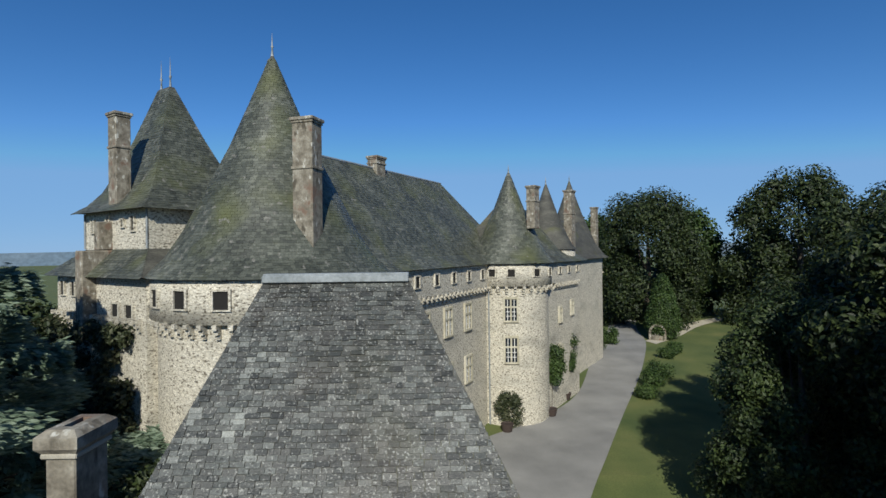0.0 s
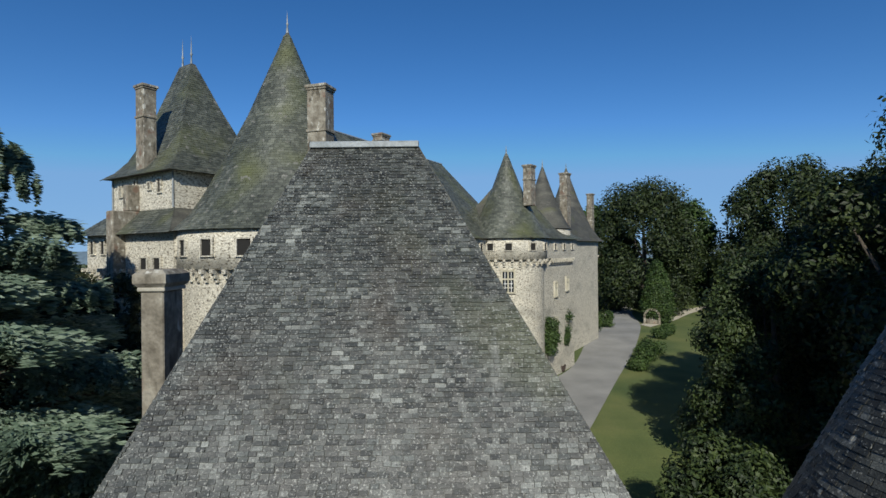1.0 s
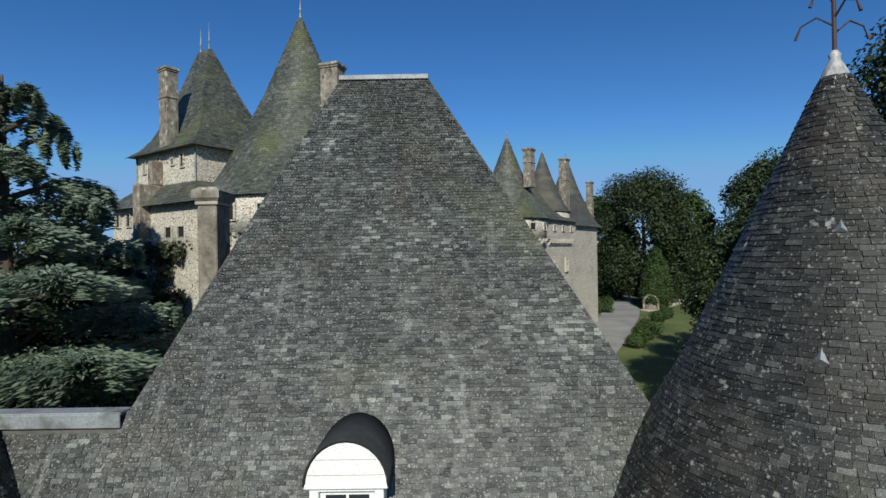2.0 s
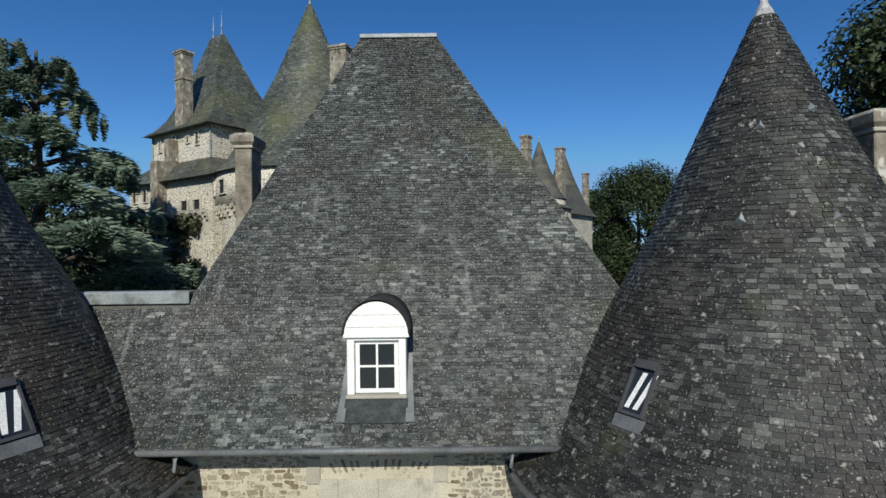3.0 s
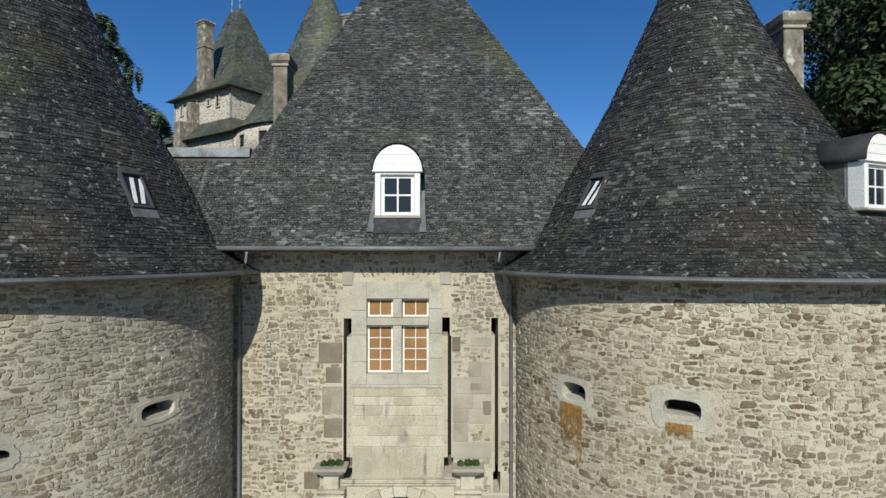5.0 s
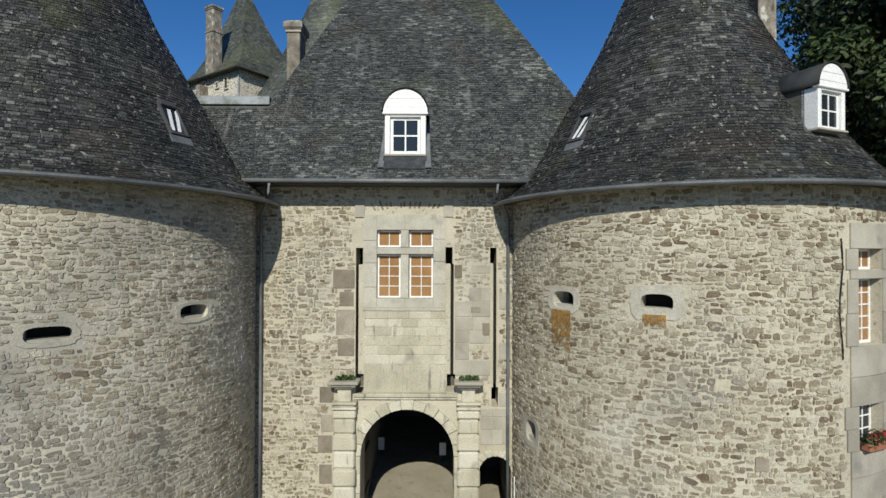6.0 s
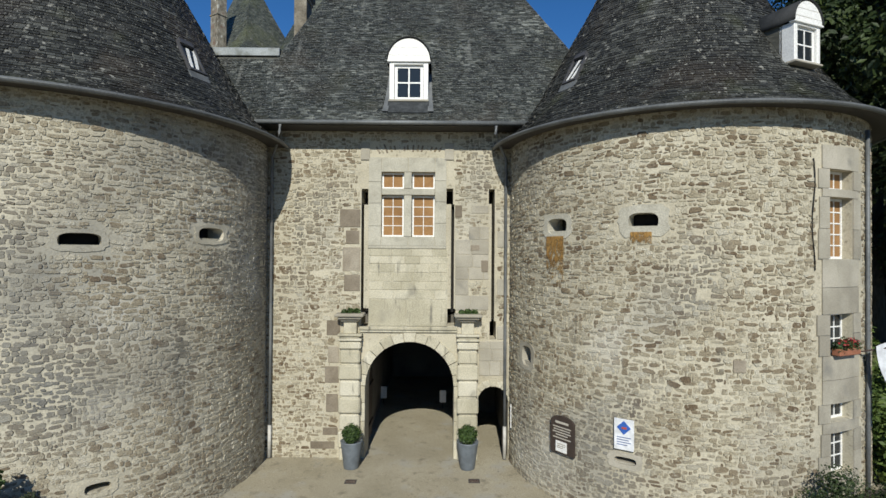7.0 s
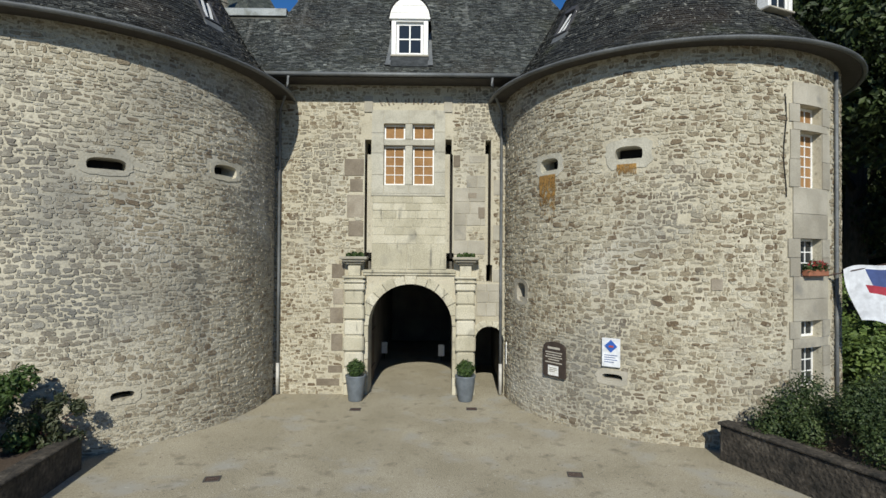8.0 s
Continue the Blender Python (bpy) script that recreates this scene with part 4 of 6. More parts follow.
def cedar(x, y, height, spread, seed, dense):
    """A cedar: tiers of level boughs, each carrying flat sprays of blue-green needles."""
    g = np.random.default_rng(seed)
    t = thing("cedar_tree", "old blue-green cedar with level layered boughs", "tree", (x, y, ground_z(x, y)))
    part("trunk", tube([(0, 0, -0.2), (0.1, 0, height * 0.4), (-0.1, 0.1, height * 0.98)], [0.75, 0.5, 0.08], 12), bark_mat, t, "", True)
    Q = []
    tiers = 50
    for k in range(tiers):
        h = 0.10 + 0.88 * k / tiers
        a = k * 2.39996 + g.uniform(-0.3, 0.3)
        L = min(12.5, spread * (1.08 - h)) * g.uniform(0.66, 1.1)
        z = h * height
        d = np.array((math.cos(a), math.sin(a), 0))
        side = np.array((-d[1], d[0], 0))
        tip = d * L + np.array((0, 0, z + L * 0.10 - 0.5))
        pts = [(0, 0, z - 0.8), tuple(d * L * 0.4 + np.array((0, 0, z + 0.25))), tuple(d * L * 0.75 + np.array((0, 0, z + 0.35))), tuple(tip)]
        part("bough", tube(pts, [0.2, 0.13, 0.08, 0.02], 6), bark_mat, t, "", True)
        m = int((700 + 800 * L) * dense)
        f = 0.34 + 0.66 * g.uniform(0, 1, m) ** 0.75
        wid = L * 0.38 * np.sin(np.pi * np.clip(f * 0.86 + 0.1, 0, 1)) ** 0.8
        clump = np.round(g.uniform(-1, 1, m) * 3.5) / 3.5
        f = np.clip(np.round(f * L / 0.9) * 0.9 / L + g.normal(0, 0.02, m) + np.abs(clump) * 0.05, 0.1, 1.04)
        off = clump + g.normal(0, 0.13, m)
        sag = -0.75 * off ** 2 - 0.25 * g.uniform(0, 1, m) ** 2 * L * 0.12
        P = d[None] * (L * f)[:, None] + side[None] * (wid * off)[:, None]
        P[:, 2] += np.interp(f, [0, 0.4, 0.75, 1], [z - 0.8, z + 0.25, z + 0.35, z + L * 0.10 - 0.5]) + sag + g.normal(0, 0.22, m)
        dirs = d[None] * g.uniform(0.4, 1.2, m)[:, None] + side[None] * (off * 1.2 + g.normal(0, 0.4, m))[:, None]
        dirs[:, 2] += g.normal(-0.08, 0.18, m)
        dirs /= np.linalg.norm(dirs, axis=1)[:, None]
        perp = np.cross(dirs, np.array((0, -0.5, 0.8)) + g.normal(0, 0.38, (m, 3)))
        perp /= np.linalg.norm(perp, axis=1)[:, None]
        s = g.uniform(0.14, 0.36, m)[:, None]
        Q.append(np.stack([P - dirs * s, P - perp * s * 0.27, P + dirs * s, P + perp * s * 0.27], 1).reshape(-1, 3))
    Q = np.concatenate(Q)
    raw("foliage", Q, np.arange(len(Q)).reshape(-1, 4), cedar_mat, t, "flat sprays of blue-green needles")
    return t


cedar(-23.0, 20.5, 27.5, 18.5, 41, 0.62)
cedar(-31.0, 14.0, 21.0, 13.0, 42, 0.3)
broad_tree("dense dark tree behind the cedar", -31.0, 34.0, 17.0, 8.5, dark_leaf_mat, 25, 26000, 0.26, low=0.03)
broad_tree("dense dark tree behind the cedar", -42.0, 20.0, 17.0, 8.5, dark_leaf_mat, 26, 22000, 0.28, low=0.03)
broad_tree("low dark yew beneath the cedar", -14.5, 24.0, 10.5, 4.5, dark_leaf_mat, 27, 22000, 0.18, low=0.02, name="yew_tree")


# ---- gatehouse front: dressed stone ----
def blocks(parent, rows, mat, name="stone_block", y0=-0.03, y1=0.3, bevel=0.012, label=""):
    """Dressed blocks (x0, x1, z0, z1), each a piece of its own with a thin joint round it."""
    out = []
    for x0, x1, z0, z1 in rows:
        d = rng.uniform(-0.006, 0.006)
        out.append(part(name, boxes((x0 + 0.006, x1 - 0.006, y0 + d, y1, z0 + 0.006, z1 - 0.006), bevel=bevel), mat, parent, label))
    return out


def courses(x0, x1, z0, z1, tall, long):
    rows, z = [], z0
    while z < z1 - 0.05:
        h = min(tall * rng.uniform(0.85, 1.15), z1 - z)
        if z1 - z - h < 0.12:
            h = z1 - z
        x = x0
        while x < x1 - 0.02:
            w = min(long * rng.uniform(0.6, 1.3), x1 - x)
            if x1 - x - w < 0.15:
                w = x1 - x
            rows.append((x, x + w, z, z + h))
            x += w
        z += h
    return rows


win = thing("window_1", "stone cross-mullioned window with amber blinds behind white glazing", "window", kind="structure")
# surround and mullions
blocks(win, [(-1.16, -0.74, 6.95, 7.6), (-1.16, -0.74, 7.6, 8.35), (-1.16, -0.74, 8.35, 9.05), (-1.16, -0.74, 9.05, 9.86), (1.02, 1.40, 6.95, 7.7), (1.02, 1.40, 7.7, 8.4), (1.02, 1.40, 8.4, 9.1), (1.02, 1.40, 9.1, 9.86),
             (-0.74, 0.14, 9.38, 9.86), (0.14, 1.02, 9.38, 9.86), (-0.74, 0.14, 6.95, 7.25), (0.14, 1.02, 6.95, 7.25)], plaster_mat, "surround_block", -0.03, 0.32, 0.004)
blocks(win, [(0.0, 0.26, 7.25, 8.62), (0.0, 0.26, 8.84, 9.38)], plaster_mat, "mullion", -0.02, 0.22)
blocks(win, [(-0.74, 1.02, 8.62, 8.84)], plaster_mat, "transom", -0.026, 0.22)
part("sill", boxes((-1.16, 1.40, -0.05, 0.1, 6.86, 6.95), bevel=0.015), plaster_mat, win)


def casement(parent, x0, x1, z0, z1, cols, rows_, y=0.12, bar=0.022, edge=0.05, back=curtain_mat, glass=True):
    bm = boxes((x0, x0 + edge, y, y + 0.05, z0, z1), (x1 - edge, x1, y, y + 0.05, z0, z1), (x0 + edge, x1 - edge, y, y + 0.05, z0, z0 + edge), (x0 + edge, x1 - edge, y, y + 0.05, z1 - edge, z1))
    fr = part("window_frame", bm, white_mat, parent, "white painted frame")
    iw, ih = (x1 - x0 - 2 * edge), (z1 - z0 - 2 * edge)
    for k in range(1, cols):
        c = x0 + edge + iw * k / cols
        part("glazing_bar", boxes((c - bar / 2, c + bar / 2, y + 0.004, y + 0.04, z0 + edge, z1 - edge)), white_mat, fr)
    for k in range(1, rows_):
        c = z0 + edge + ih * k / rows_
        part("glazing_bar", boxes((x0 + edge, x1 - edge, y + 0.006, y + 0.038, c - bar / 2, c + bar / 2)), white_mat, fr)
    for i in range(cols):
        for j in range(rows_):
            a, b = x0 + edge + iw * i / cols, x0 + edge + iw * (i + 1) / cols
            c, d = z0 + edge + ih * j / rows_, z0 + edge + ih * (j + 1) / rows_
            part("pane", boxes((a, b, y + 0.02, y + 0.026, c, d)), back if back else glass_mat, fr)
    return fr


for a, b in ((-0.74, 0.0), (0.26, 1.02)):
    casement(win, a + 0.01, b - 0.01, 7.26, 8.61, 2, 4, y=0.17)
    casement(win, a + 0.01, b - 0.01, 8.85, 9.37, 2, 1, y=0.17)

# pale ashlar panel below the window
panel = part("panel_backing", boxes((-1.13, 1.45, -0.012, 0.02, 4.3, 6.86)), ashlar_mat, gate)
pr_rows = courses(-1.12, 1.44, 5.2, 6.86, 0.30, 0.62)
blocks(gate, pr_rows, ashlar_mat, "ashlar_block", -0.03, 0.0)
blocks(gate, [(-1.12, 0.1, 4.32, 5.2), (0.1, 1.44, 4.32, 5.2)], ashlar_mat, "ashlar_block", -0.035, 0.0)
part("cornice", boxes((-1.42, 1.78, -0.13, 0.0, 4.20, 4.31), (-1.42, 1.78, -0.08, 0.0, 4.12, 4.20), bevel=0.02), ashlar_mat, gate, "moulded stone string course")
# blocks beside the lintel and the relieving arch
blocks(gate, [(-1.43, -1.12, 9.76, 10.34), (1.33, 1.64, 9.78, 10.34)], granite_mat, "bracket_block", -0.05, 0.05)
for k in range(15):
    f = (k - 7) / 7
    x = 0.14 + f * 1.02 + rng.uniform(-0.03, 0.03)
    h_ = rng.uniform(0.07, 0.17)
    bm = boxes((-0.03, 0.03, -0.02, 0.1, -h_, h_), bevel=0.014)
    bmesh.ops.transform(bm, matrix=Matrix.Translation((x, 0, 10.16 - 0.04 * f * f + rng.uniform(-0.03, 0.03))) @ Matrix.Rotation(f * 0.55, 4, "Y"), verts=bm.verts)
    part("arch_stone", bm, rubble_mat if k % 2 else brown_stone_mat, gate)
# voussoirs of the great arch
nv = 13
for k in range(nv):
    a0, a1 = math.pi * k / nv + 0.008, math.pi * (k + 1) / nv - 0.008
    ro = 1.72 if k % 2 else 1.76
    bm = bmesh.new()
    ring = []
    for a in (a0, (a0 + a1) / 2, a1):
        for r in (1.44, ro):
            ring.append((0.23 - r * math.cos(a), 2.38 + r * math.sin(a)))
    fr = [bm.verts.new((x, -0.075, min(z, 4.11))) for x, z in ring]
    bk = [bm.verts.new((x, 0.2, min(z, 4.11))) for x, z in ring]
    for v in (fr, bk):
        bm.faces.new((v[0], v[1], v[3], v[2]))
        bm.faces.new((v[2], v[3], v[5], v[4]))
    for i, j in ((0, 1), (1, 3), (3, 5), (5, 4), (4, 2), (2, 0)):
        bm.faces.new((fr[i], fr[j], bk[j], bk[i]))
    part("voussoir", bm, ashlar_mat, gate)
blocks(gate, [(-1.62, -1.215, 0.0, 0.62), (-1.62, -1.215, 0.62, 1.22), (-1.62, -1.215, 1.22, 1.82), (-1.62, -1.215, 1.82, 2.37), (1.675, 2.0, 0.0, 0.62), (1.675, 2.0, 0.62, 1.22), (1.675, 2.0, 1.22, 1.82), (1.675, 2.0, 1.82, 2.37)], ashlar_mat, "jamb_block", -0.06, 0.3)
for k in range(9):
    a0, a1 = math.pi * k / 9 + 0.02, math.pi * (k + 1) / 9 - 0.02
    bm = bmesh.new()
    pts = [(2.96 - r * math.cos(a), 1.88 + r * math.sin(a)) for a, r in ((a0, 0.5), (a0, 0.72), (a1, 0.72), (a1, 0.5))]
    pts = [(min(x, 3.5), z) for x, z in pts]
    fr, bk = [bm.verts.new((x, -0.045, z)) for x, z in pts], [bm.verts.new((x, 0.2, z)) for x, z in pts]
    bm.faces.new(fr), bm.faces.new(bk)
    for i in range(4):
        bm.faces.new((fr[i], fr[(i + 1) % 4], bk[(i + 1) % 4], bk[i]))
    part("voussoir", bm, ashlar_mat, gate)
# rusticated pilasters with caps
for x0, x1 in ((-2.02, -1.36), (1.80, 2.44)):
    zz = [0.0, 0.42, 0.98, 1.52, 2.06, 2.60, 3.12, 3.58, 3.86]
    for k, (a, b) in enumerate(zip(zz, zz[1:])):
        o = 0.03 if k % 2 else 0.0
        part("pilaster_drum", boxes((x0 - o, x1 + o, -0.30 - o, 0.1, a + 0.02, b - 0.02), bevel=0.045), ashlar_mat, gate)
    part("pilaster_core", boxes((x0 + 0.05, x1 - 0.05, -0.24, 0.1, 0, 3.9)), ashlar_mat, gate)
    part("pilaster_neck", boxes((x0 - 0.05, x1 + 0.05, -0.36, 0.1, 3.87, 3.95), (x0 + 0.02, x1 - 0.02, -0.3, 0.1, 3.95, 4.02), (x0 - 0.06, x1 + 0.06, -0.37, 0.1, 4.02, 4.10), bevel=0.02), ashlar_mat, gate)
    part("pilaster_die", boxes((x0 + 0.12, x1 - 0.12, -0.24, 0.1, 4.10, 4.5), bevel=0.015), ashlar_mat, gate)
    part("pilaster_cap", boxes((x0 + 0.04, x1 - 0.04, -0.34, 0.1, 4.5, 4.58), (x0 - 0.05, x1 + 0.05, -0.44, 0.1, 4.58, 4.66), (x0 - 0.13, x1 + 0.13, -0.52, 0.1, 4.66, 4.76), bevel=0.025), granite_mat, gate, "weathered moulded stone cap")
for x in (-1.69, 2.12):
    wd = thing("weed", "small tuft of green weeds on the stone cap", "weed", (x, -0.2, 4.76), 0, "weeds")
    leaf_cloud("leaves", [(-0.2, 0, 0.03), (0.0, 0.0, 0.05), (0.22, 0.02, 0.04)], [0.1, 0.12, 0.11], 420, 0.04, box_leaf_mat, wd, int(500 + x * 10))
# large brownish blocks beside the drawbridge slots
big = [(-2.0, -1.42, 6.1, 6.9), (-1.95, -1.42, 5.45, 6.0), (-2.1, -1.42, 7.55, 8.15), (-1.9, -1.45, 7.0, 7.45), (-2.5, -2.05, 4.0, 4.5), (-2.45, -2.08, 3.1, 3.65), (-2.55, -2.08, 2.45, 3.0), (-2.5, -2.1, 1.5, 2.1), (-2.6, -2.1, 0.75, 1.0),
       (-3.0, -2.2, 0.3, 0.55)]
blocks(gate, big, brown_stone_mat, "brown_block", -0.02, 0.05)
rb_rows = [r for r in courses(1.70, 2.80, 4.85, 8.3, 0.46, 0.5) if rng.uniform() < 0.8] + [r for r in courses(2.50, 3.45, 2.72, 3.85, 0.42, 0.55)] + [r for r in courses(3.08, 3.45, 3.9, 8.2, 0.5, 0.4) if rng.uniform() < 0.6]
blocks(gate, rb_rows, granite_mat, "dressed_block", -0.02, 0.05)
blocks(gate, [(1.68, 1.92, 7.9, 8.3), (2.2, 2.5, 6.8, 7.0), (2.55, 2.78, 6.1, 6.5)], brown_stone_mat, "brown_block", -0.028, 0.05)

# open door leaves in the passage
for x, s in ((-1.36, 1), (1.82, -1)):
    d = thing("gate_door", "open dark oak gate leaf folded back in the passage", "door", (x, 1.0, 0), 0, "gate leaves")
    for k in range(5):
        part("plank", boxes((0.0 if s > 0 else -0.07, 0.07 if s > 0 else 0.0, 0.02 + 0.27 * k, 0.275 + 0.27 * k, 0.06, 2.5), bevel=0.008), wood_mat, d)
    for z in (0.5, 1.9):
        part("ledge", boxes((0.07 if s > 0 else -0.12, 0.12 if s > 0 else -0.07, 0.05, 1.36, z, z + 0.14), bevel=0.01), wood_mat, d)
d = thing("side_door", "open dark wooden door leaf in the small side arch", "door", (3.44, 0.25, 0))
for k in range(4):
    part("plank", boxes((-0.06, 0.0, 0.02 + 0.22 * k, 0.235 + 0.22 * k, 0.05, 1.85), bevel=0.008), wood_mat, d)
for x, y in ((-1.28, 6.2), (1.35, 5.6)):
    n_ = thing("notice", "small white notice board standing in the dark passage", "notice board", (x, y, 0))
    part("board", boxes((-0.14, 0.14, -0.02, 0.02, 0.28, 0.8), bevel=0.01), white_mat, n_)
    part("post", boxes((-0.02, 0.02, 0.02, 0.05, 0.0, 0.7)), dark_mat, n_)


# ---- dormers ----
barrel_mat = surface("dark_lead", [(0.3, (0.018, 0.020, 0.021)), (0.7, (0.038, 0.040, 0.043))], scale=2.0, fine=20, rough=0.8, bump=0.1, gloss=0.25)
def dormer(label, at, rz, depth, back):
    t = thing("dormer", label, "dormer", at, rz, "dormers")
    w, h, r = 0.635, 1.30, 0.67
    part("jamb", boxes((-w, -w + 0.16, -0.02, 0.5, 0.04, h), bevel=0.015), white_mat, t)
    part("jamb", boxes((w - 0.16, w, -0.02, 0.5, 0.04, h), bevel=0.015), white_mat, t)
    part("lintel", boxes((-w + 0.16, w - 0.16, -0.02, 0.4, h - 0.1, h), bevel=0.01), white_mat, t)
    part("sill", boxes((-w - 0.02, w + 0.02, -0.10, 0.3, -0.03, 0.04), bevel=0.015), granite_mat, t, "grey stone sill")
    casement(t, -w + 0.17, w - 0.17, 0.06, h - 0.1, 2, 2, y=0.08, bar=0.045, edge=0.09, back=None)
    bm = bmesh.new()
    fr, bk = [], []
    for k in range(17):
        a = math.pi * k / 16
        p = (-(r + 0.02) * math.cos(a), h + 0.0 + 0.74 * math.sin(a))
        fr.append(bm.verts.new((p[0], -0.05, p[1]))), bk.append(bm.verts.new((p[0], 0.12, p[1])))
    bm.faces.new(fr), bm.faces.new(bk)
    for i in range(17):
        j = (i + 1) % 17
        bm.faces.new((fr[i], fr[j], bk[j], bk[i]))
    part("pediment", bm, white_mat, t, "white boarded round gable")
    for z in (h + 0.2, h + 0.46):
        hw = (r) * math.sqrt(max(0, 1 - ((z - h) / 0.74) ** 2))
        part("board_joint", boxes((-hw, hw, -0.056, -0.048, z - 0.008, z)), granite_mat, t)
    part("pediment_rail", boxes((-r - 0.04, r + 0.04, -0.09, 0.1, h - 0.03, h + 0.04), bevel=0.012), white_mat, t)
    sh = bmesh.new()
    loops = []
    for y, rr in ((-0.10, r + 0.06), (depth, r + 0.06)):
        loops.append([sh.verts.new((-(rr) * math.cos(math.pi * k / 16), y, h + 0.02 + 0.79 * math.sin(math.pi * k / 16))) for k in range(17)])
    for k in range(16):
        sh.faces.new((loops[0][k], loops[0][k + 1], loops[1][k + 1], loops[1][k]))
    shell = part("barrel_roof", sh, barrel_mat, t, "curved dark zinc roof", True)
    so = shell.modifiers.new("thick", "SOLIDIFY")
    so.thickness = 0.03
    part("cheek", boxes((-w, -w + 0.05, 0.4, depth, 0.0, h + 0.05)), far_slate_mat, t)
    part("cheek", boxes((w - 0.05, w, 0.4, depth, 0.0, h + 0.05)), far_slate_mat, t)
    if back:
        # Near-black sheet in place of the unlit room.
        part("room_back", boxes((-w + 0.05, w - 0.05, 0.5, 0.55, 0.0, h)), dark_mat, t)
    if back:
        part("apron", apron(w), lead_mat, t, "grey lead apron below the sill")
        for sx in (-1, 1):
            bm = bmesh.new()
            line = [(-0.36, -0.45), (-0.12, -0.18), (0.11, 0.08), (0.51, 0.64), (0.80, 1.12)]
            cols = [[bm.verts.new((sx * x, y, z)) for x, y, z in ((w, y - 0.02, z + 0.02), (w + 0.19 - 0.1 * k / 4, y - 0.02, z + 0.02), (w + 0.19 - 0.1 * k / 4, y + 0.03, z - 0.03), (w, y + 0.03, z - 0.03))] for k, (y, z) in enumerate(line)]
            for p, q in zip(cols, cols[1:]):
                for i in range(4):
                    bm.faces.new((p[i], p[(i + 1) % 4], q[(i + 1) % 4], q[i]))
            part("flashing", bm, dark_zinc_mat, t, "pale streaked flashing")
    return t


def apron(w):
    bm = bmesh.new()
    vs = [bm.verts.new(p) for p in ((-w - 0.03, -0.06, -0.03), (w + 0.03, -0.06, -0.03), (w + 0.06, -0.35, -0.46), (-w - 0.06, -0.35, -0.46), (-w - 0.03, 0.02, -0.08), (w + 0.03, 0.02, -0.08), (w + 0.06, -0.31, -0.50), (-w - 0.06, -0.31, -0.50))]
    for f in ((0, 1, 2, 3), (4, 5, 6, 7), (0, 1, 5, 4), (1, 2, 6, 5), (2, 3, 7, 6), (3, 0, 4, 7)):
        bm.faces.new([vs[i] for i in f])
    return bm


dormer("white round-gabled dormer window on the gatehouse roof", (0.14, -0.14, 11.68), 0, 1.6, True)
da = radians(22.0)
dormer("white round-gabled dormer window on the tower cone", (TR.x + 4.56 * math.sin(da), TR.y - 4.56 * math.cos(da), 11.56), 22.0, 2.1, False).scale = (0.77, 0.77, 0.77)


# ---- skylights ----
def skylight(label, c, prof, ang, s, w=0.52, h=0.95):
    r, z, dr, dz = profile_at(prof, s)
    a = radians(ang)
    out = Vector((math.sin(a), -math.cos(a), 0))
    up = (out * dr + Vector((0, 0, dz))).normalized()
    n = (out * dz + Vector((0, 0, -dr))).normalized()
    u = Vector((math.cos(a), math.sin(a), 0))
    t = new("skylight")
    t.matrix_world = Matrix(((u.x, up.x, n.x, c[0] + out.x * r), (u.y, up.y, n.y, c[1] + out.y * r), (u.z, up.z, n.z, z), (0, 0, 0, 1)))
    tagged(t, label, "skylight", "skylights")
    part("frame", boxes((-w / 2 - 0.05, -w / 2, -h / 2 - 0.06, h / 2 + 0.06, -0.1, 0.08), (w / 2, w / 2 + 0.05, -h / 2 - 0.06, h / 2 + 0.06, -0.1, 0.08), (-w / 2, w / 2, -h / 2 - 0.06, -h / 2, -0.1, 0.08),
                        (-w / 2, w / 2, h / 2, h / 2 + 0.16, -0.1, 0.11)), plain("dark_metal_frame", (0.06, 0.06, 0.065), 0.5), t)
    part("pane", boxes((-w / 2, w / 2, -h / 2, h / 2, 0.02, 0.03)), glass_mat, t)
    bl = bmesh.new()
    for x0, x1, sk in ((-w * 0.42, -w * 0.2, 0.16), (0.0, w * 0.22, 0.2)):
        vs = [bl.verts.new(p) for p in ((x0 + sk, h * 0.42, 0.038), (x1 + sk, h * 0.42, 0.038), (x1, -h * 0.42, 0.042), (x0, -h * 0.42, 0.042), (x0 + sk, h * 0.42, 0.032), (x1 + sk, h * 0.42, 0.032), (x1, -h * 0.42, 0.034), (x0, -h * 0.42, 0.034))]
        for f in ((0, 1, 2, 3), (4, 5, 6, 7), (0, 1, 5, 4), (1, 2, 6, 5), (2, 3, 7, 6), (3, 0, 4, 7)):
            bl.faces.new([vs[i] for i in f])
    part("blind", bl, white_mat, t, "white slanting blind")
    part("apron", boxes((-w / 2 - 0.1, w / 2 + 0.1, -h / 2 - 0.32, -h / 2 - 0.08, 0.0, 0.04)), dark_zinc_mat, t)
    return t


skylight("small dark-framed roof window with white blind", TR, prof_r, -61.7, 2.66, 0.46, 0.84)
skylight("small dark-framed roof window with white blind", TL, prof_l, 69.0, 2.62, 0.48, 0.86)

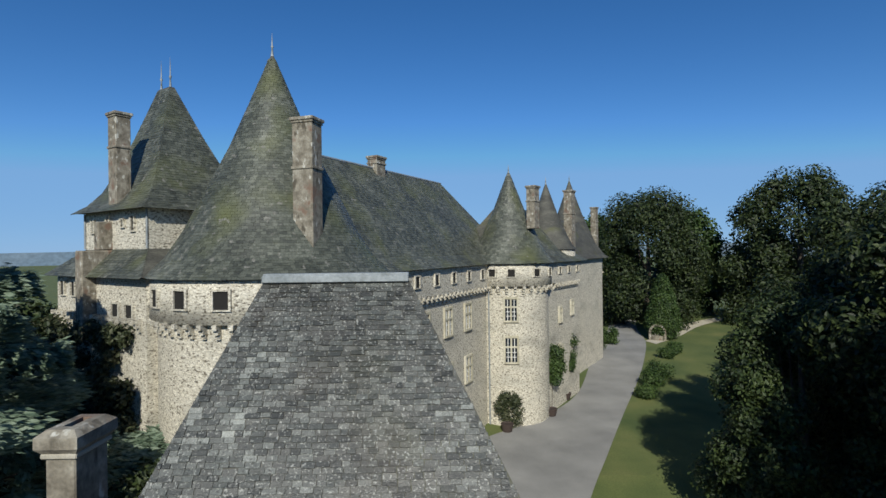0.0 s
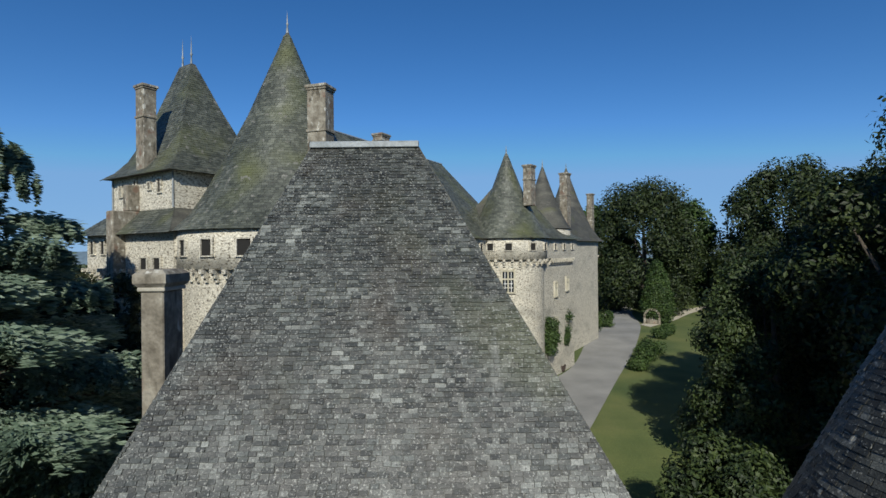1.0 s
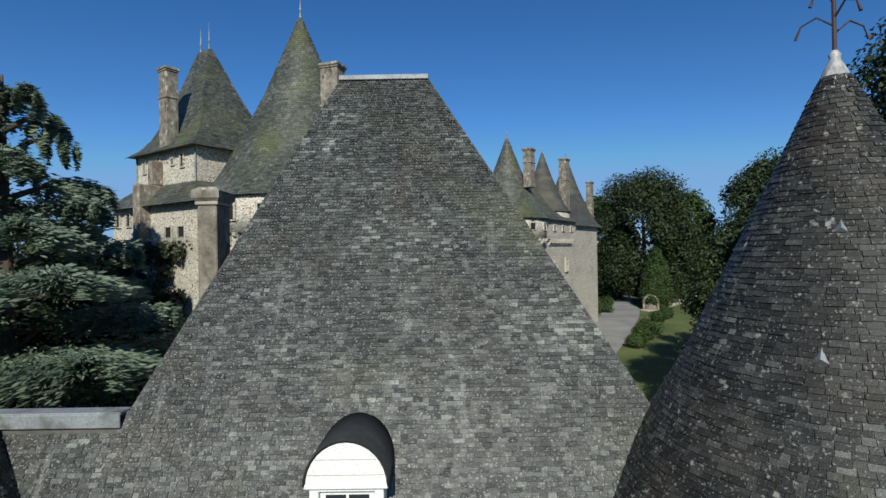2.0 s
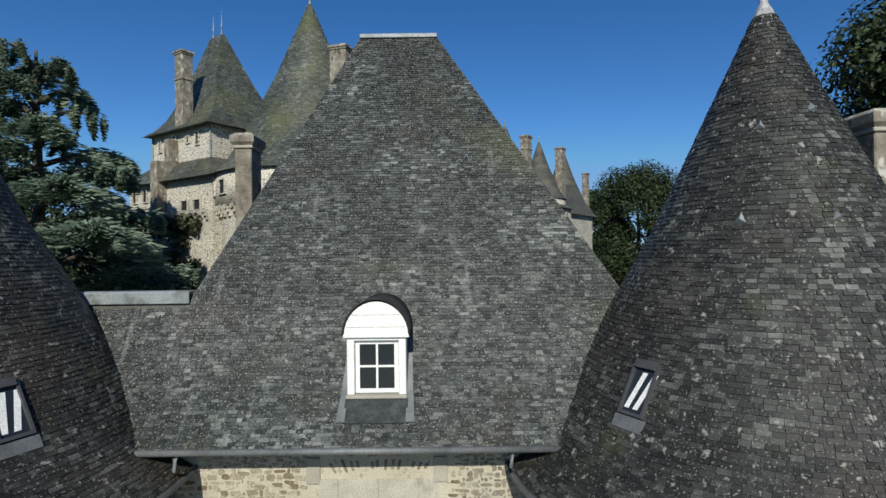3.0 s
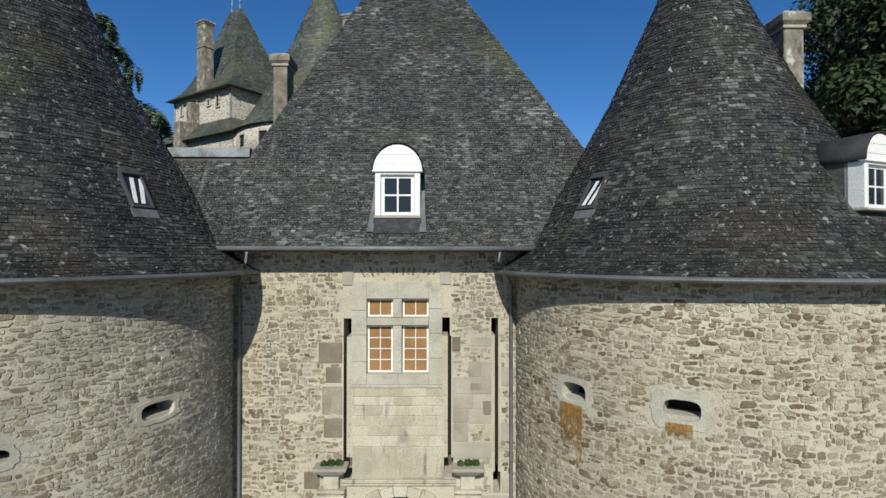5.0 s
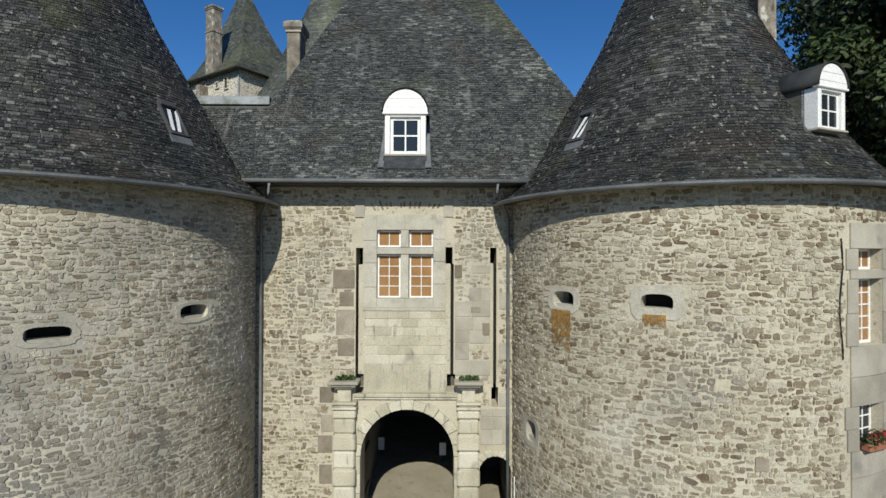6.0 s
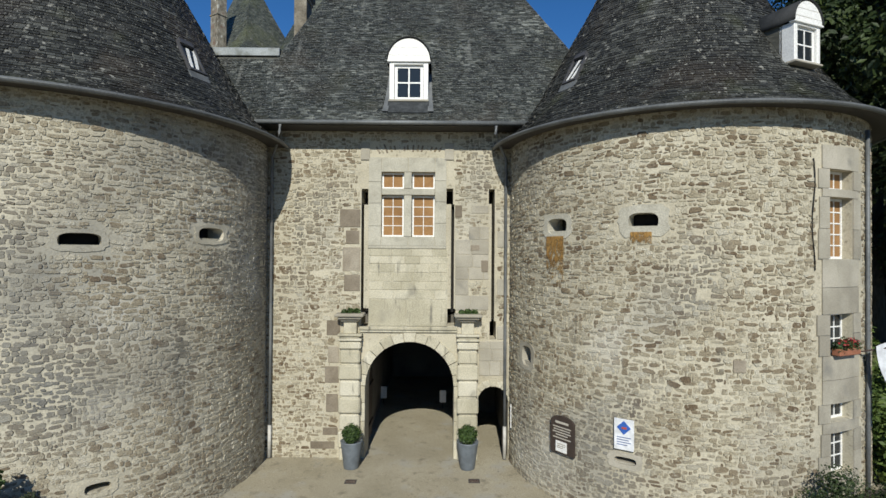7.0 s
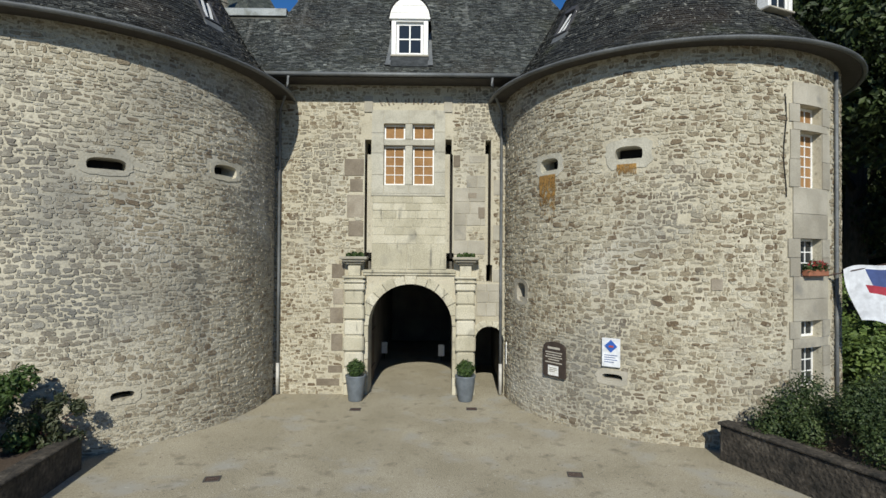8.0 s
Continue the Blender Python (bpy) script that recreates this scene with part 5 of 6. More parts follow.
# vents and the crowning of the right cone
for ang, z in ((-35.0, 17.2), (5.0, 17.5), (-42.0, 15.3), (-4.0, 15.3), (24.0, 15.2)):
    s = 0.0
    while profile_at(prof_r, s)[1] < z:
        s += 0.05
    r, zz, dr, dz = profile_at(prof_r, s)
    a = radians(ang)
    v = thing("roof_vent", "small pale lead roof vent among the slates", "roof vent", (TR.x + r * math.sin(a), TR.y - r * math.cos(a), zz), ang, "roof vents")
    bm = bmesh.new()
    vs = [bm.verts.new(p) for p in ((-0.10, -0.05, -0.10), (0.10, -0.05, -0.10), (0.0, -0.13, -0.02), (0.0, 0.10, 0.16), (-0.1, 0.06, -0.02), (0.1, 0.06, -0.02))]
    for f in ((0, 1, 2), (0, 2, 3), (1, 3, 2), (0, 3, 4), (1, 5, 3), (4, 3, 5)):
        bm.faces.new([vs[i] for i in f])
    part("hood", bm, zinc_mat, v)
part("lead_cap", lathe([(0.35, 19.60), (0.31, 19.66), (0.17, 19.98), (0.10, 20.12), (0.08, 20.18), (0.10, 20.24), (0.04, 20.32)], 16), surface("streaked_lead", [(0.35, (0.16, 0.165, 0.165)), (0.65, (0.55, 0.55, 0.54))], scale=3.5, fine=30, rough=0.6, bump=0.1, stretch=(2, 2, 0.5)), tower_r, "white-streaked lead cap", True)
iron_mat = plain("rusty_iron", (0.05, 0.028, 0.024), 0.7)
fin = part("finial", tube([(0, 0, 20.3), (0, 0, 22.0)], 0.035, 8), iron_mat, tower_r, "wrought-iron foliage finial")
for k in range(10):
    a = k * 2.4
    z = 20.62 + 0.13 * k
    L = 0.6 - 0.03 * k
    d_ = Vector((math.cos(a), math.sin(a), 0))
    part("scroll", tube([(0, 0, z), tuple(d_ * L * 0.45 + Vector((0, 0, z + 0.22))), tuple(d_ * L * 0.85 + Vector((0, 0, z + 0.12))), tuple(d_ * L + Vector((0, 0, z - 0.1)))], [0.02, 0.018, 0.016, 0.03], 5), iron_mat, fin)


# ---- tower fittings ----
def ring_box(bm, r0, r1, a0, a1, z0, z1, seg=3):
    """A curved block in a round wall."""
    cols = []
    for k in range(seg + 1):
        a = radians(a0 + (a1 - a0) * k / seg)
        cols.append([bm.verts.new((r * math.sin(a), -r * math.cos(a), z)) for r in (r0, r1) for z in (z0, z1)])
    for p, q in zip(cols, cols[1:]):
        bm.faces.new((p[2], q[2], q[3], p[3]))
        bm.faces.new((p[0], p[2], q[2], q[0]))
        bm.faces.new((p[1], p[3], q[3], q[1]))
        bm.faces.new((p[0], p[1], q[1], q[0]))
    for c in (cols[0], cols[-1]):
        bm.faces.new((c[0], c[1], c[3], c[2]))
    return bm


def slit_surround(tower, r, h, mat, grow_a, grow_z, label):
    a0, a1, z0, z1 = h
    ca, cz, ha, hz = (a0 + a1) / 2, (z0 + z1) / 2, (a1 - a0) / 2, (z1 - z0) / 2
    k = 32

    def outline(x, y, power, rough):
        out = []
        for i in range(k):
            t = math.tau * i / k
            c_, s_ = math.cos(t), math.sin(t)
            q_ = (abs(c_) ** power + abs(s_) ** power) ** (-1 / power) * (1 + rough * rng.uniform(-1, 1))
            out.append((ca + x * c_ * q_, cz + y * s_ * q_))
        return out
    hole, rim = outline(ha, hz, 3.2, 0.0), outline(ha + grow_a, hz + grow_z, 4.5, 0.08)
    bm = bmesh.new()
    rings = [[bm.verts.new((q_ * math.sin(radians(x_)), -q_ * math.cos(radians(x_)), y_)) for x_, y_ in line] for line, q_ in ((hole, r - 0.35), (hole, r + 0.012), (rim, r + 0.02), (rim, r - 0.1))]
    for p, q in zip(rings, rings[1:]):
        for i in range(k):
            bm.faces.new((p[i], p[(i + 1) % k], q[(i + 1) % k], q[i]))
    part("slit_surround", bm, mat, tower, label)
    # splayed lower lip, as the shot holes have
    part("slit_sill", ring_box(bmesh.new(), r - 0.5, r - 0.06, a0, a1, z0 - 0.02, z0 + (z1 - z0) * 0.22), mat, tower)


for h in SLITS_L:
    slit_surround(tower_l, RL, h, grey_mortar_mat, 1.2, 0.08, "pale slit surround")
for k, h in enumerate(SLITS_R):
    slit_surround(tower_r, RR, h, plaster_mat if k < 2 else granite_mat, 2.8 if k == 1 else 1.8, 0.19 if k == 1 else 0.12, "pale slit surround")
rust_mat = surface("rust_stain", [(0.3, (0.22, 0.115, 0.03)), (0.7, (0.36, 0.21, 0.06))], scale=3, fine=18, rough=0.9, bump=0.5)
rn, rl = link_nodes(rust_mat)
thin = rn.new("ShaderNodeTexNoise")
thin.inputs["Scale"].default_value, thin.inputs["Detail"].default_value = 9.0, 6.0
rg = rn.new("ShaderNodeNewGeometry")
rmap = rn.new("ShaderNodeMapping")
rmap.inputs["Scale"].default_value = (1.3, 1.3, 0.7)
rl.new(rg.outputs["Position"], rmap.inputs[0])
rl.new(rmap.outputs[0], thin.inputs["Vector"])
rr_ = ramp_node(rn, [(0.62, (0, 0, 0)), (0.90, (1, 1, 1))])
rco = rn.new("ShaderNodeTexCoord")                   # thickest under the slit, thinning out downwards
rxyz = rn.new("ShaderNodeSeparateXYZ")
rl.new(rco.outputs["Generated"], rxyz.inputs[0])
fade = rn.new("ShaderNodeMath")
fade.operation, fade.inputs[1].default_value = "MULTIPLY_ADD", 0.42
rl.new(rxyz.outputs[2], fade.inputs[0])
rl.new(thin.outputs[0], fade.inputs[2])
rl.new(fade.outputs[0], rr_.inputs[0])
rl.new(rr_.outputs[0], rn["Principled BSDF"].inputs["Alpha"])
for a0, a1, z0, z1 in ((-59.5, -52.6, 5.85, 7.2), (-32.4, -27.0, 6.88, 7.26)):
    part("rust_stain", ring_box(bmesh.new(), RR + 0.036, RR + 0.04, a0, a1, z0, z1, 6), rust_mat, tower_r, "orange lichen and rust streak below the slit")

# dressed window bay of the right tower
cells = []
z = 1.0
for za, zb in [(0.9, 1.45), (2.49, 2.74), (3.18, 3.75), (3.75, 4.33), (5.31, 5.95), (5.95, 6.63), (8.11, 8.31), (8.78, 9.35)]:
    cells.append((16.5, 32.5, za, zb))
for za, zb in [(1.45, 1.97), (1.97, 2.49), (2.74, 3.18), (4.33, 4.82), (4.82, 5.31), (6.63, 7.35), (7.35, 8.11), (8.31, 8.78)]:
    cells += [(15.5 + rng.uniform(-1.5, 0.6), 19.2, za, zb), (29.5, 34.0, za, zb)]
bay_clear = (14.8, 35.0, 0.9, 9.35)
for a0, a1, z0, z1 in cells:
    part("bay_block", ring_box(bmesh.new(), RR - 0.3, RR + 0.03 + rng.uniform(0, 0.008), a0 + 0.06, a1 - 0.06, z0 + 0.006, z1 - 0.006), granite_mat, tower_r)
wa = radians(24.3)
for k, (a0, a1, z0, z1) in enumerate(PANES_R):
    wdw = thing("window_" + str(k + 2), "white small-paned window deep in a dressed stone reveal", "window", (TR.x + (RR - 0.24) * math.sin(wa), TR.y - (RR - 0.24) * math.cos(wa), 0), 24.3, kind="structure")
    hw = 0.46
    casement(wdw, -hw, hw, z0, z1, 3, 1 if z1 - z0 < 0.6 else (5 if k == 1 else 3), y=0.0, bar=0.03, edge=0.06, back=curtain_mat if k < 2 else None)
fb = thing("flower_box", "terracotta flower box with red geraniums on the sill", "flower box", (TR.x + (RR + 0.10) * math.sin(wa), TR.y - (RR + 0.10) * math.cos(wa), 4.34), 24.3)
part("trough", boxes((-0.42, 0.42, -0.1, 0.1, 0.0, 0.17), bevel=0.02), plain("terracotta", (0.28, 0.11, 0.06), 0.8), fb)
leaf_cloud("leaves", [(-0.3, 0, 0.22), (0.0, 0, 0.25), (0.3, 0, 0.22)], [0.16, 0.17, 0.16], 500, 0.035, box_leaf_mat, fb, 61)
leaf_cloud("blossom", [(-0.25, -0.05, 0.3), (0.1, -0.05, 0.3), (0.35, -0.02, 0.26)], [0.12, 0.12, 0.1], 160, 0.03, plain("red_petal", (0.32, 0.03, 0.03), 0.6), fb, 62)
part("cable", tube([((RR + 0.03) * math.sin(radians(13.6 + 0.5 * math.sin(k))), -(RR + 0.03) * math.cos(radians(13.6 + 0.5 * math.sin(k))), 9.0 - 0.33 * k) for k in range(9)], 0.015, 5), dark_mat, tower_r)
pa = radians(38.0)
part("downpipe", tube([((RR + 0.07) * math.sin(pa), -(RR + 0.07) * math.cos(pa), z) for z in (9.9, 6, 3, 0.0)], 0.05, 8), dark_zinc_mat, tower_r, "zinc rainwater pipe", True)
bm = bmesh.new()
ring_box(bm, RR - 0.05, RR + 0.03, -7.6, -4.6, 3.98, 4.26)
part("dark_block", bm, brown_stone_mat, tower_r)


# ---- signs ----
def on_tower(c, r, ang, z, name, label, category):
    a = radians(ang)
    return thing(name, label, category, (c[0] + r * math.sin(a), c[1] - r * math.cos(a), z), ang)


def bars(parent, rows, y, mat):
    for x0, x1, z0, z1 in rows:
        part("text_bar", boxes((x0, x1, y - 0.006, y, z0, z1)), mat, parent)


s1 = on_tower(TR, RR + 0.07, -52.3, 1.34, "wall_sign", "dark brown wooden notice panel with arched top", "sign")
bm = bmesh.new()
pts = [(-0.39, 0.0), (0.39, 0.0), (0.39, 0.82)] + [(0.39 * math.cos(math.pi * k / 10), 0.84 + 0.17 * math.sin(math.pi * k / 10)) for k in range(11)] + [(-0.39, 0.82)]
fr, bk = [bm.verts.new((x, -0.03, z)) for x, z in pts], [bm.verts.new((x, 0.04, z)) for x, z in pts]
bm.faces.new(fr), bm.faces.new(bk)
for i in range(len(pts)):
    bm.faces.new((fr[i], fr[(i + 1) % len(pts)], bk[(i + 1) % len(pts)], bk[i]))
part("board", bm, plain("dark_brown_board", (0.045, 0.032, 0.026), 0.6), s1)
pale = plain("pale_lettering", (0.45, 0.42, 0.36), 0.7)
bars(s1, [(-0.22, 0.22, 0.80, 0.86), (-0.3, 0.3, 0.69, 0.72), (-0.27, 0.27, 0.62, 0.65), (-0.3, 0.3, 0.55, 0.58), (-0.2, 0.2, 0.48, 0.51), (-0.3, 0.3, 0.40, 0.43)], -0.031, pale)
part("notice_sheet", boxes((-0.2, 0.17, -0.042, -0.03, 0.05, 0.33)), white_mat, s1, "white paper notice")
bars(s1, [(-0.15, 0.12, 0.25, 0.27), (-0.15, 0.12, 0.2, 0.22), (-0.15, 0.05, 0.15, 0.17)], -0.043, granite_mat)
s2 = on_tower(TR, RR + 0.07, -33.8, 1.88, "wall_sign", "white enamel sign with blue diamond emblem and red mark", "sign")
part("board", boxes((-0.24, 0.24, -0.015, 0.015, 0.0, 0.76), bevel=0.006), plain("white_enamel", (0.7, 0.72, 0.75), 0.35), s2)
bm = bmesh.new()
vs = [bm.verts.new(p) for p in ((0, -0.026, 0.38), (0.17, -0.026, 0.55), (0, -0.026, 0.72), (-0.17, -0.026, 0.55), (0, -0.014, 0.38), (0.17, -0.014, 0.55), (0, -0.014, 0.72), (-0.17, -0.014, 0.55))]
for f in ((0, 1, 2, 3), (4, 5, 6, 7), (0, 1, 5, 4), (1, 2, 6, 5), (2, 3, 7, 6), (3, 0, 4, 7)):
    bm.faces.new([vs[i] for i in f])
part("emblem", bm, plain("sign_blue", (0.03, 0.11, 0.42), 0.4), s2, "blue diamond")
part("emblem_mark", boxes((-0.05, 0.07, -0.034, -0.026, 0.52, 0.57)), plain("sign_red", (0.45, 0.08, 0.05), 0.4), s2)
bars(s2, [(-0.17, 0.17, 0.30, 0.32), (-0.17, 0.12, 0.24, 0.26), (-0.17, 0.17, 0.18, 0.20), (-0.17, 0.08, 0.12, 0.14)], -0.016, plain("sign_text_blue", (0.12, 0.16, 0.3), 0.5))
s3 = thing("notice", "narrow white notice fixed beside the side arch", "sign", (3.52, -0.35, 1.15), 75)
part("board", boxes((-0.08, 0.08, -0.015, 0.015, 0.0, 0.75), bevel=0.005), white_mat, s3)


# ---- pots, drains, planters ----
def box_pot(label, x, y):
    t = thing("planter_pot", label, "planter", (x, y, 0.02), 0, "planters at the gate")
    part("pot", lathe([(0.0, 0.0), (0.22, 0.0), (0.23, 0.02), (0.335, 0.80), (0.345, 0.84), (0.31, 0.84), (0.29, 0.74), (0.0, 0.74)], 28), plain("slate_grey_pot", (0.13, 0.15, 0.17), 0.6), t, "tapered slate-grey pot", True)
    leaf_cloud("box_bush", [(0, 0, 1.02), (0.12, 0.05, 1.08), (-0.12, 0.0, 1.08), (0.0, -0.1, 1.0), (0, 0, 1.16)], [0.26, 0.2, 0.2, 0.22, 0.2], 2600, 0.035, box_leaf_mat, t, int(100 + x * 10))
    return t


box_pot("clipped box bush in a tapered grey pot by the arch", -1.52, -0.80)
box_pot("clipped box bush in a tapered grey pot by the arch", 2.10, -0.80)
for x, y, rz in ((-3.6, -6.97, 12), (4.2, -6.7, -8), (-1.36, -1.85, 0), (2.25, -1.75, 0)):
    g_ = thing("drain_grate", "dark iron drain grate set in the gravel", "drain", (x, y, 0.02), rz, "drain grates")
    part("frame", boxes((-0.17, 0.17, -0.14, -0.11, -0.02, 0.012), (-0.17, 0.17, 0.11, 0.14, -0.02, 0.012), (-0.17, -0.14, -0.11, 0.11, -0.02, 0.012), (0.14, 0.17, -0.11, 0.11, -0.02, 0.012)), plain("cast_iron", (0.07, 0.065, 0.06), 0.7), g_)
    for k in range(5):
        part("bar", boxes((-0.14, 0.14, -0.10 + 0.045 * k, -0.08 + 0.045 * k, -0.01, 0.008)), iron_mat, g_)


def raised_bed(label, a, b, depth, h, side):
    """A raised bed whose dry-stone front runs from a to b; the bed lies to the given side."""
    a, b = Vector(a), Vector(b)
    L = (b - a).length
    t = thing("raised_bed", label, "raised bed", (a.x, a.y, 0), math.degrees(math.atan2((b - a).y, (b - a).x)), "raised beds")
    part("wall", boxes((0, L, -0.15 if side > 0 else -0.15, 0.15, -0.1, h), bevel=0.03), bed_mat, t)
    part("end_wall", boxes((0, 0.3, 0.15 if side > 0 else -depth, depth if side > 0 else -0.15, -0.1, h), bevel=0.03), bed_mat, t)
    part("coping", boxes((-0.04, L, -0.2, 0.2, h, h + 0.07), bevel=0.02), bed_mat, t)
    part("soil", boxes((0.3, L, 0.15 if side > 0 else -depth, depth if side > 0 else -0.15, 0, h - 0.05)), wood_mat, t, "dark soil")
    return t


bed_mat = surface("dark_bed_stone", [(0.3, (0.022, 0.020, 0.016)), (0.55, (0.055, 0.046, 0.036)), (0.75, (0.11, 0.095, 0.075))], scale=3, fine=12, rough=0.95, bump=1.0, fine_mix=0.8, dist=0.05)
raised_bed("low dark stone raised bed beside the tower", (8.0, -5.75), (11.2, -13.6), 5.0, 0.85, 1)
raised_bed("low dark stone raised bed beside the tower", (-6.85, -6.45), (-6.1, -13.5), 5.0, 0.72, -1)


def shrub(label, x, y, z, lobes, count, size, mat, seed, name="shrub"):
    t = thing(name, label, "shrub", (x, y, z))
    cs = [(a, b, c) for a, b, c, r in lobes]
    for k, (a, b, c, r) in enumerate(lobes[:4]):
        part("stem", tube([(a * 0.3, b * 0.3, -0.1), (a * 0.7, b * 0.7, c * 0.6), (a, b, c)], [0.03, 0.022, 0.01], 5), bark_mat, t)
    leaf_cloud("foliage", cs, [l[3] for l in lobes], count, size, mat, t, seed)
    return t


g = np.random.default_rng(70)
shrub_leaf_mat = leafy("rosemary_leaf", (0.020, 0.040, 0.011), (0.042, 0.072, 0.020), (0.085, 0.120, 0.036))
shrub("dense clipped green shrub spilling over the raised bed", 9.0, -6.3, 0.75, [((lambda s_, o_: (0.377 * s_ + 0.926 * o_, -0.926 * s_ + 0.377 * o_, g.uniform(0.15, 1.15), g.uniform(0.35, 0.62)))(g.uniform(-0.3, 5.8), g.uniform(-0.35, 3.4))) for k in range(62)], 80000, 0.03, shrub_leaf_mat, 71)
shrub("leafy flowering shrub in the raised bed", -8.3, -7.6, 0.7, [(g.uniform(-1.6, 0.9), g.uniform(-1.4, 0.9), g.uniform(0.1, 1.5), g.uniform(0.16, 0.34)) for k in range(40)], 8000, 0.055, box_leaf_mat, 72)
rosy = thing("rose_bush", "straggling bush with reddish shoots in the raised bed", "shrub", (-7.3, -6.9, 0.68))
for k in range(16):
    a, L = g.uniform(0, 6.28), g.uniform(0.5, 1.1)
    part("shoot", tube([(0, 0, -0.1), (math.cos(a) * L * 0.3, math.sin(a) * L * 0.3, L * 0.5), (math.cos(a) * L * 0.7, math.sin(a) * L * 0.7, L * (0.7 if k % 2 else 0.2))], [0.014, 0.01, 0.005], 5), plain("reddish_stem", (0.10, 0.04, 0.03), 0.7) if k == 0 else bpy.data.materials["reddish_stem"], rosy)
leaf_cloud("foliage", [(g.uniform(-0.6, 0.6), g.uniform(-0.6, 0.6), g.uniform(0.1, 0.9)) for k in range(20)], [0.18] * 20, 1800, 0.045, ivy_mat, rosy, 73)

# flag hanging from a pole on the tower
fl = thing("flag", "white flag with blue and red emblem on a slanting pole", "flag", (11.35, -4.3, 4.2))
part("pole", tube([(-0.6, 0.4, -0.1), (1.9, -0.9, 0.65)], 0.02, 6), iron_mat, fl)
cl = bmesh.new()
grid = []
for i in range(15):
    row = []
    for j in range(15):
        u_, v_ = i / 14, j / 14
        row.append(cl.verts.new((0.45 + 1.5 * u_ + 0.3 * v_, -0.25 - 0.75 * u_ + 0.10 * math.sin(7 * u_ + 4 * v_) - 0.15 * v_, 0.32 + 0.33 * u_ - (1.9 - 0.6 * (1 - u_)) * v_ + 0.05 * math.sin(9 * u_))))
    grid.append(row)
for i in range(14):
    for j in range(14):
        cl.faces.new((grid[i][j], grid[i + 1][j], grid[i + 1][j + 1], grid[i][j + 1]))
me_white = plain("flag_white", (0.62, 0.64, 0.68), 0.8)
cloth = part("cloth", cl, me_white, fl, "wind-blown white cloth", True)
cloth.data.materials.append(plain("flag_blue", (0.05, 0.08, 0.22), 0.8))
cloth.data.materials.append(plain("flag_red", (0.35, 0.03, 0.05), 0.8))
for p in cloth.data.polygons:
    i, j = divmod(p.index, 14)
    if j in (5, 6) and i > 2:
        p.material_index = 2
    elif (1 <= j <= 4 and i > 3) or (8 <= j <= 10 and i > 6):
        p.material_index = 1

# garden bank beside the tower
# Leaf green brightened so its colour carries the sunlight on the bank.
lime_mat = leafy("sunlit_leaf", (0.06, 0.10, 0.022), (0.11, 0.17, 0.038), (0.18, 0.25, 0.065))
hb = [(g.uniform(-4, 9), g.uniform(-2, 3), g.uniform(0.3, 3.6), g.uniform(0.7, 1.3)) for k in range(80)]
shrub("bright green ivy-covered bank beside the tower", 20.5, 1.5, 0.0, hb, 36000, 0.11, lime_mat, 74, "ivy_bank")
hb = [(g.uniform(-1.6, 3.0), g.uniform(-2, 2), g.uniform(0.2, 1.9), g.uniform(0.5, 0.9)) for k in range(34)]
shrub("bright green undergrowth beside the tower", 16.0, -1.5, 0.0, hb, 20000, 0.09, lime_mat, 75, "undergrowth")


# ---- castle openings ----
def castle_window(parent, m, w, h, lights=2, rows_=2, dark=False, void=False):
    """A mullioned window set in a dressed surround; m places it, its front towards -y."""
    # Void ones are near-black panels on solid wall, standing in for unlit openings.
    hole = part("window", boxes((-w / 2, w / 2, -0.03, 0.1, 0, h)), dark_mat if void or dark else glass_mat, parent, "near-black panel painted in as an unlit opening" if void else "")
    hole.matrix_basis = m
    if not void:
        for k, row in enumerate(((-w / 2 - 0.22, -w / 2, -0.16, 0.1, -0.2, h + 0.25), (w / 2, w / 2 + 0.22, -0.16, 0.1, -0.2, h + 0.25), (-w / 2, w / 2, -0.16, 0.1, h, h + 0.25), (-w / 2, w / 2, -0.2, 0.1, -0.2, 0))):
            part(("jamb", "jamb", "lintel", "sill")[k], boxes(row, bevel=0.02), ashlar_mat, hole)
        part("mullion", boxes((-0.09, 0.09, -0.15, -0.02, 0, h)), ashlar_mat, hole)
        part("transom", boxes((-w / 2, w / 2, -0.145, -0.02, h * 0.6, h * 0.6 + 0.17)), ashlar_mat, hole)
        for s in (-1, 1):
            for k in (0.2, 0.4):
                part("glazing_bar", boxes((s * w / 4 - w / 4 + 0.09, s * w / 4 + w / 4 - 0.09, -0.06, -0.03, h * k, h * k + 0.05)), white_mat, hole)
            part("glazing_bar", boxes((s * (w / 4 + 0.04) - 0.03, s * (w / 4 + 0.04) + 0.03, -0.066, -0.03, 0, h)), white_mat, hole)
    else:
        for k, row in enumerate(((-w / 2 - 0.14, -w / 2, -0.13, 0.1, -0.08, h + 0.12), (w / 2, w / 2 + 0.14, -0.13, 0.1, -0.08, h + 0.12), (-w / 2, w / 2, -0.13, 0.1, h, h + 0.12), (-w / 2, w / 2, -0.13, 0.1, -0.08, 0.0))):
            part(("jamb", "jamb", "lintel", "sill")[k], boxes(row), castle_mat, hole)
    return hole


def on_round(r, ang, z):
    a = radians(ang)
    return pose((r - 0.02) * math.sin(a), -(r - 0.02) * math.cos(a), z, 0, 0, ang)


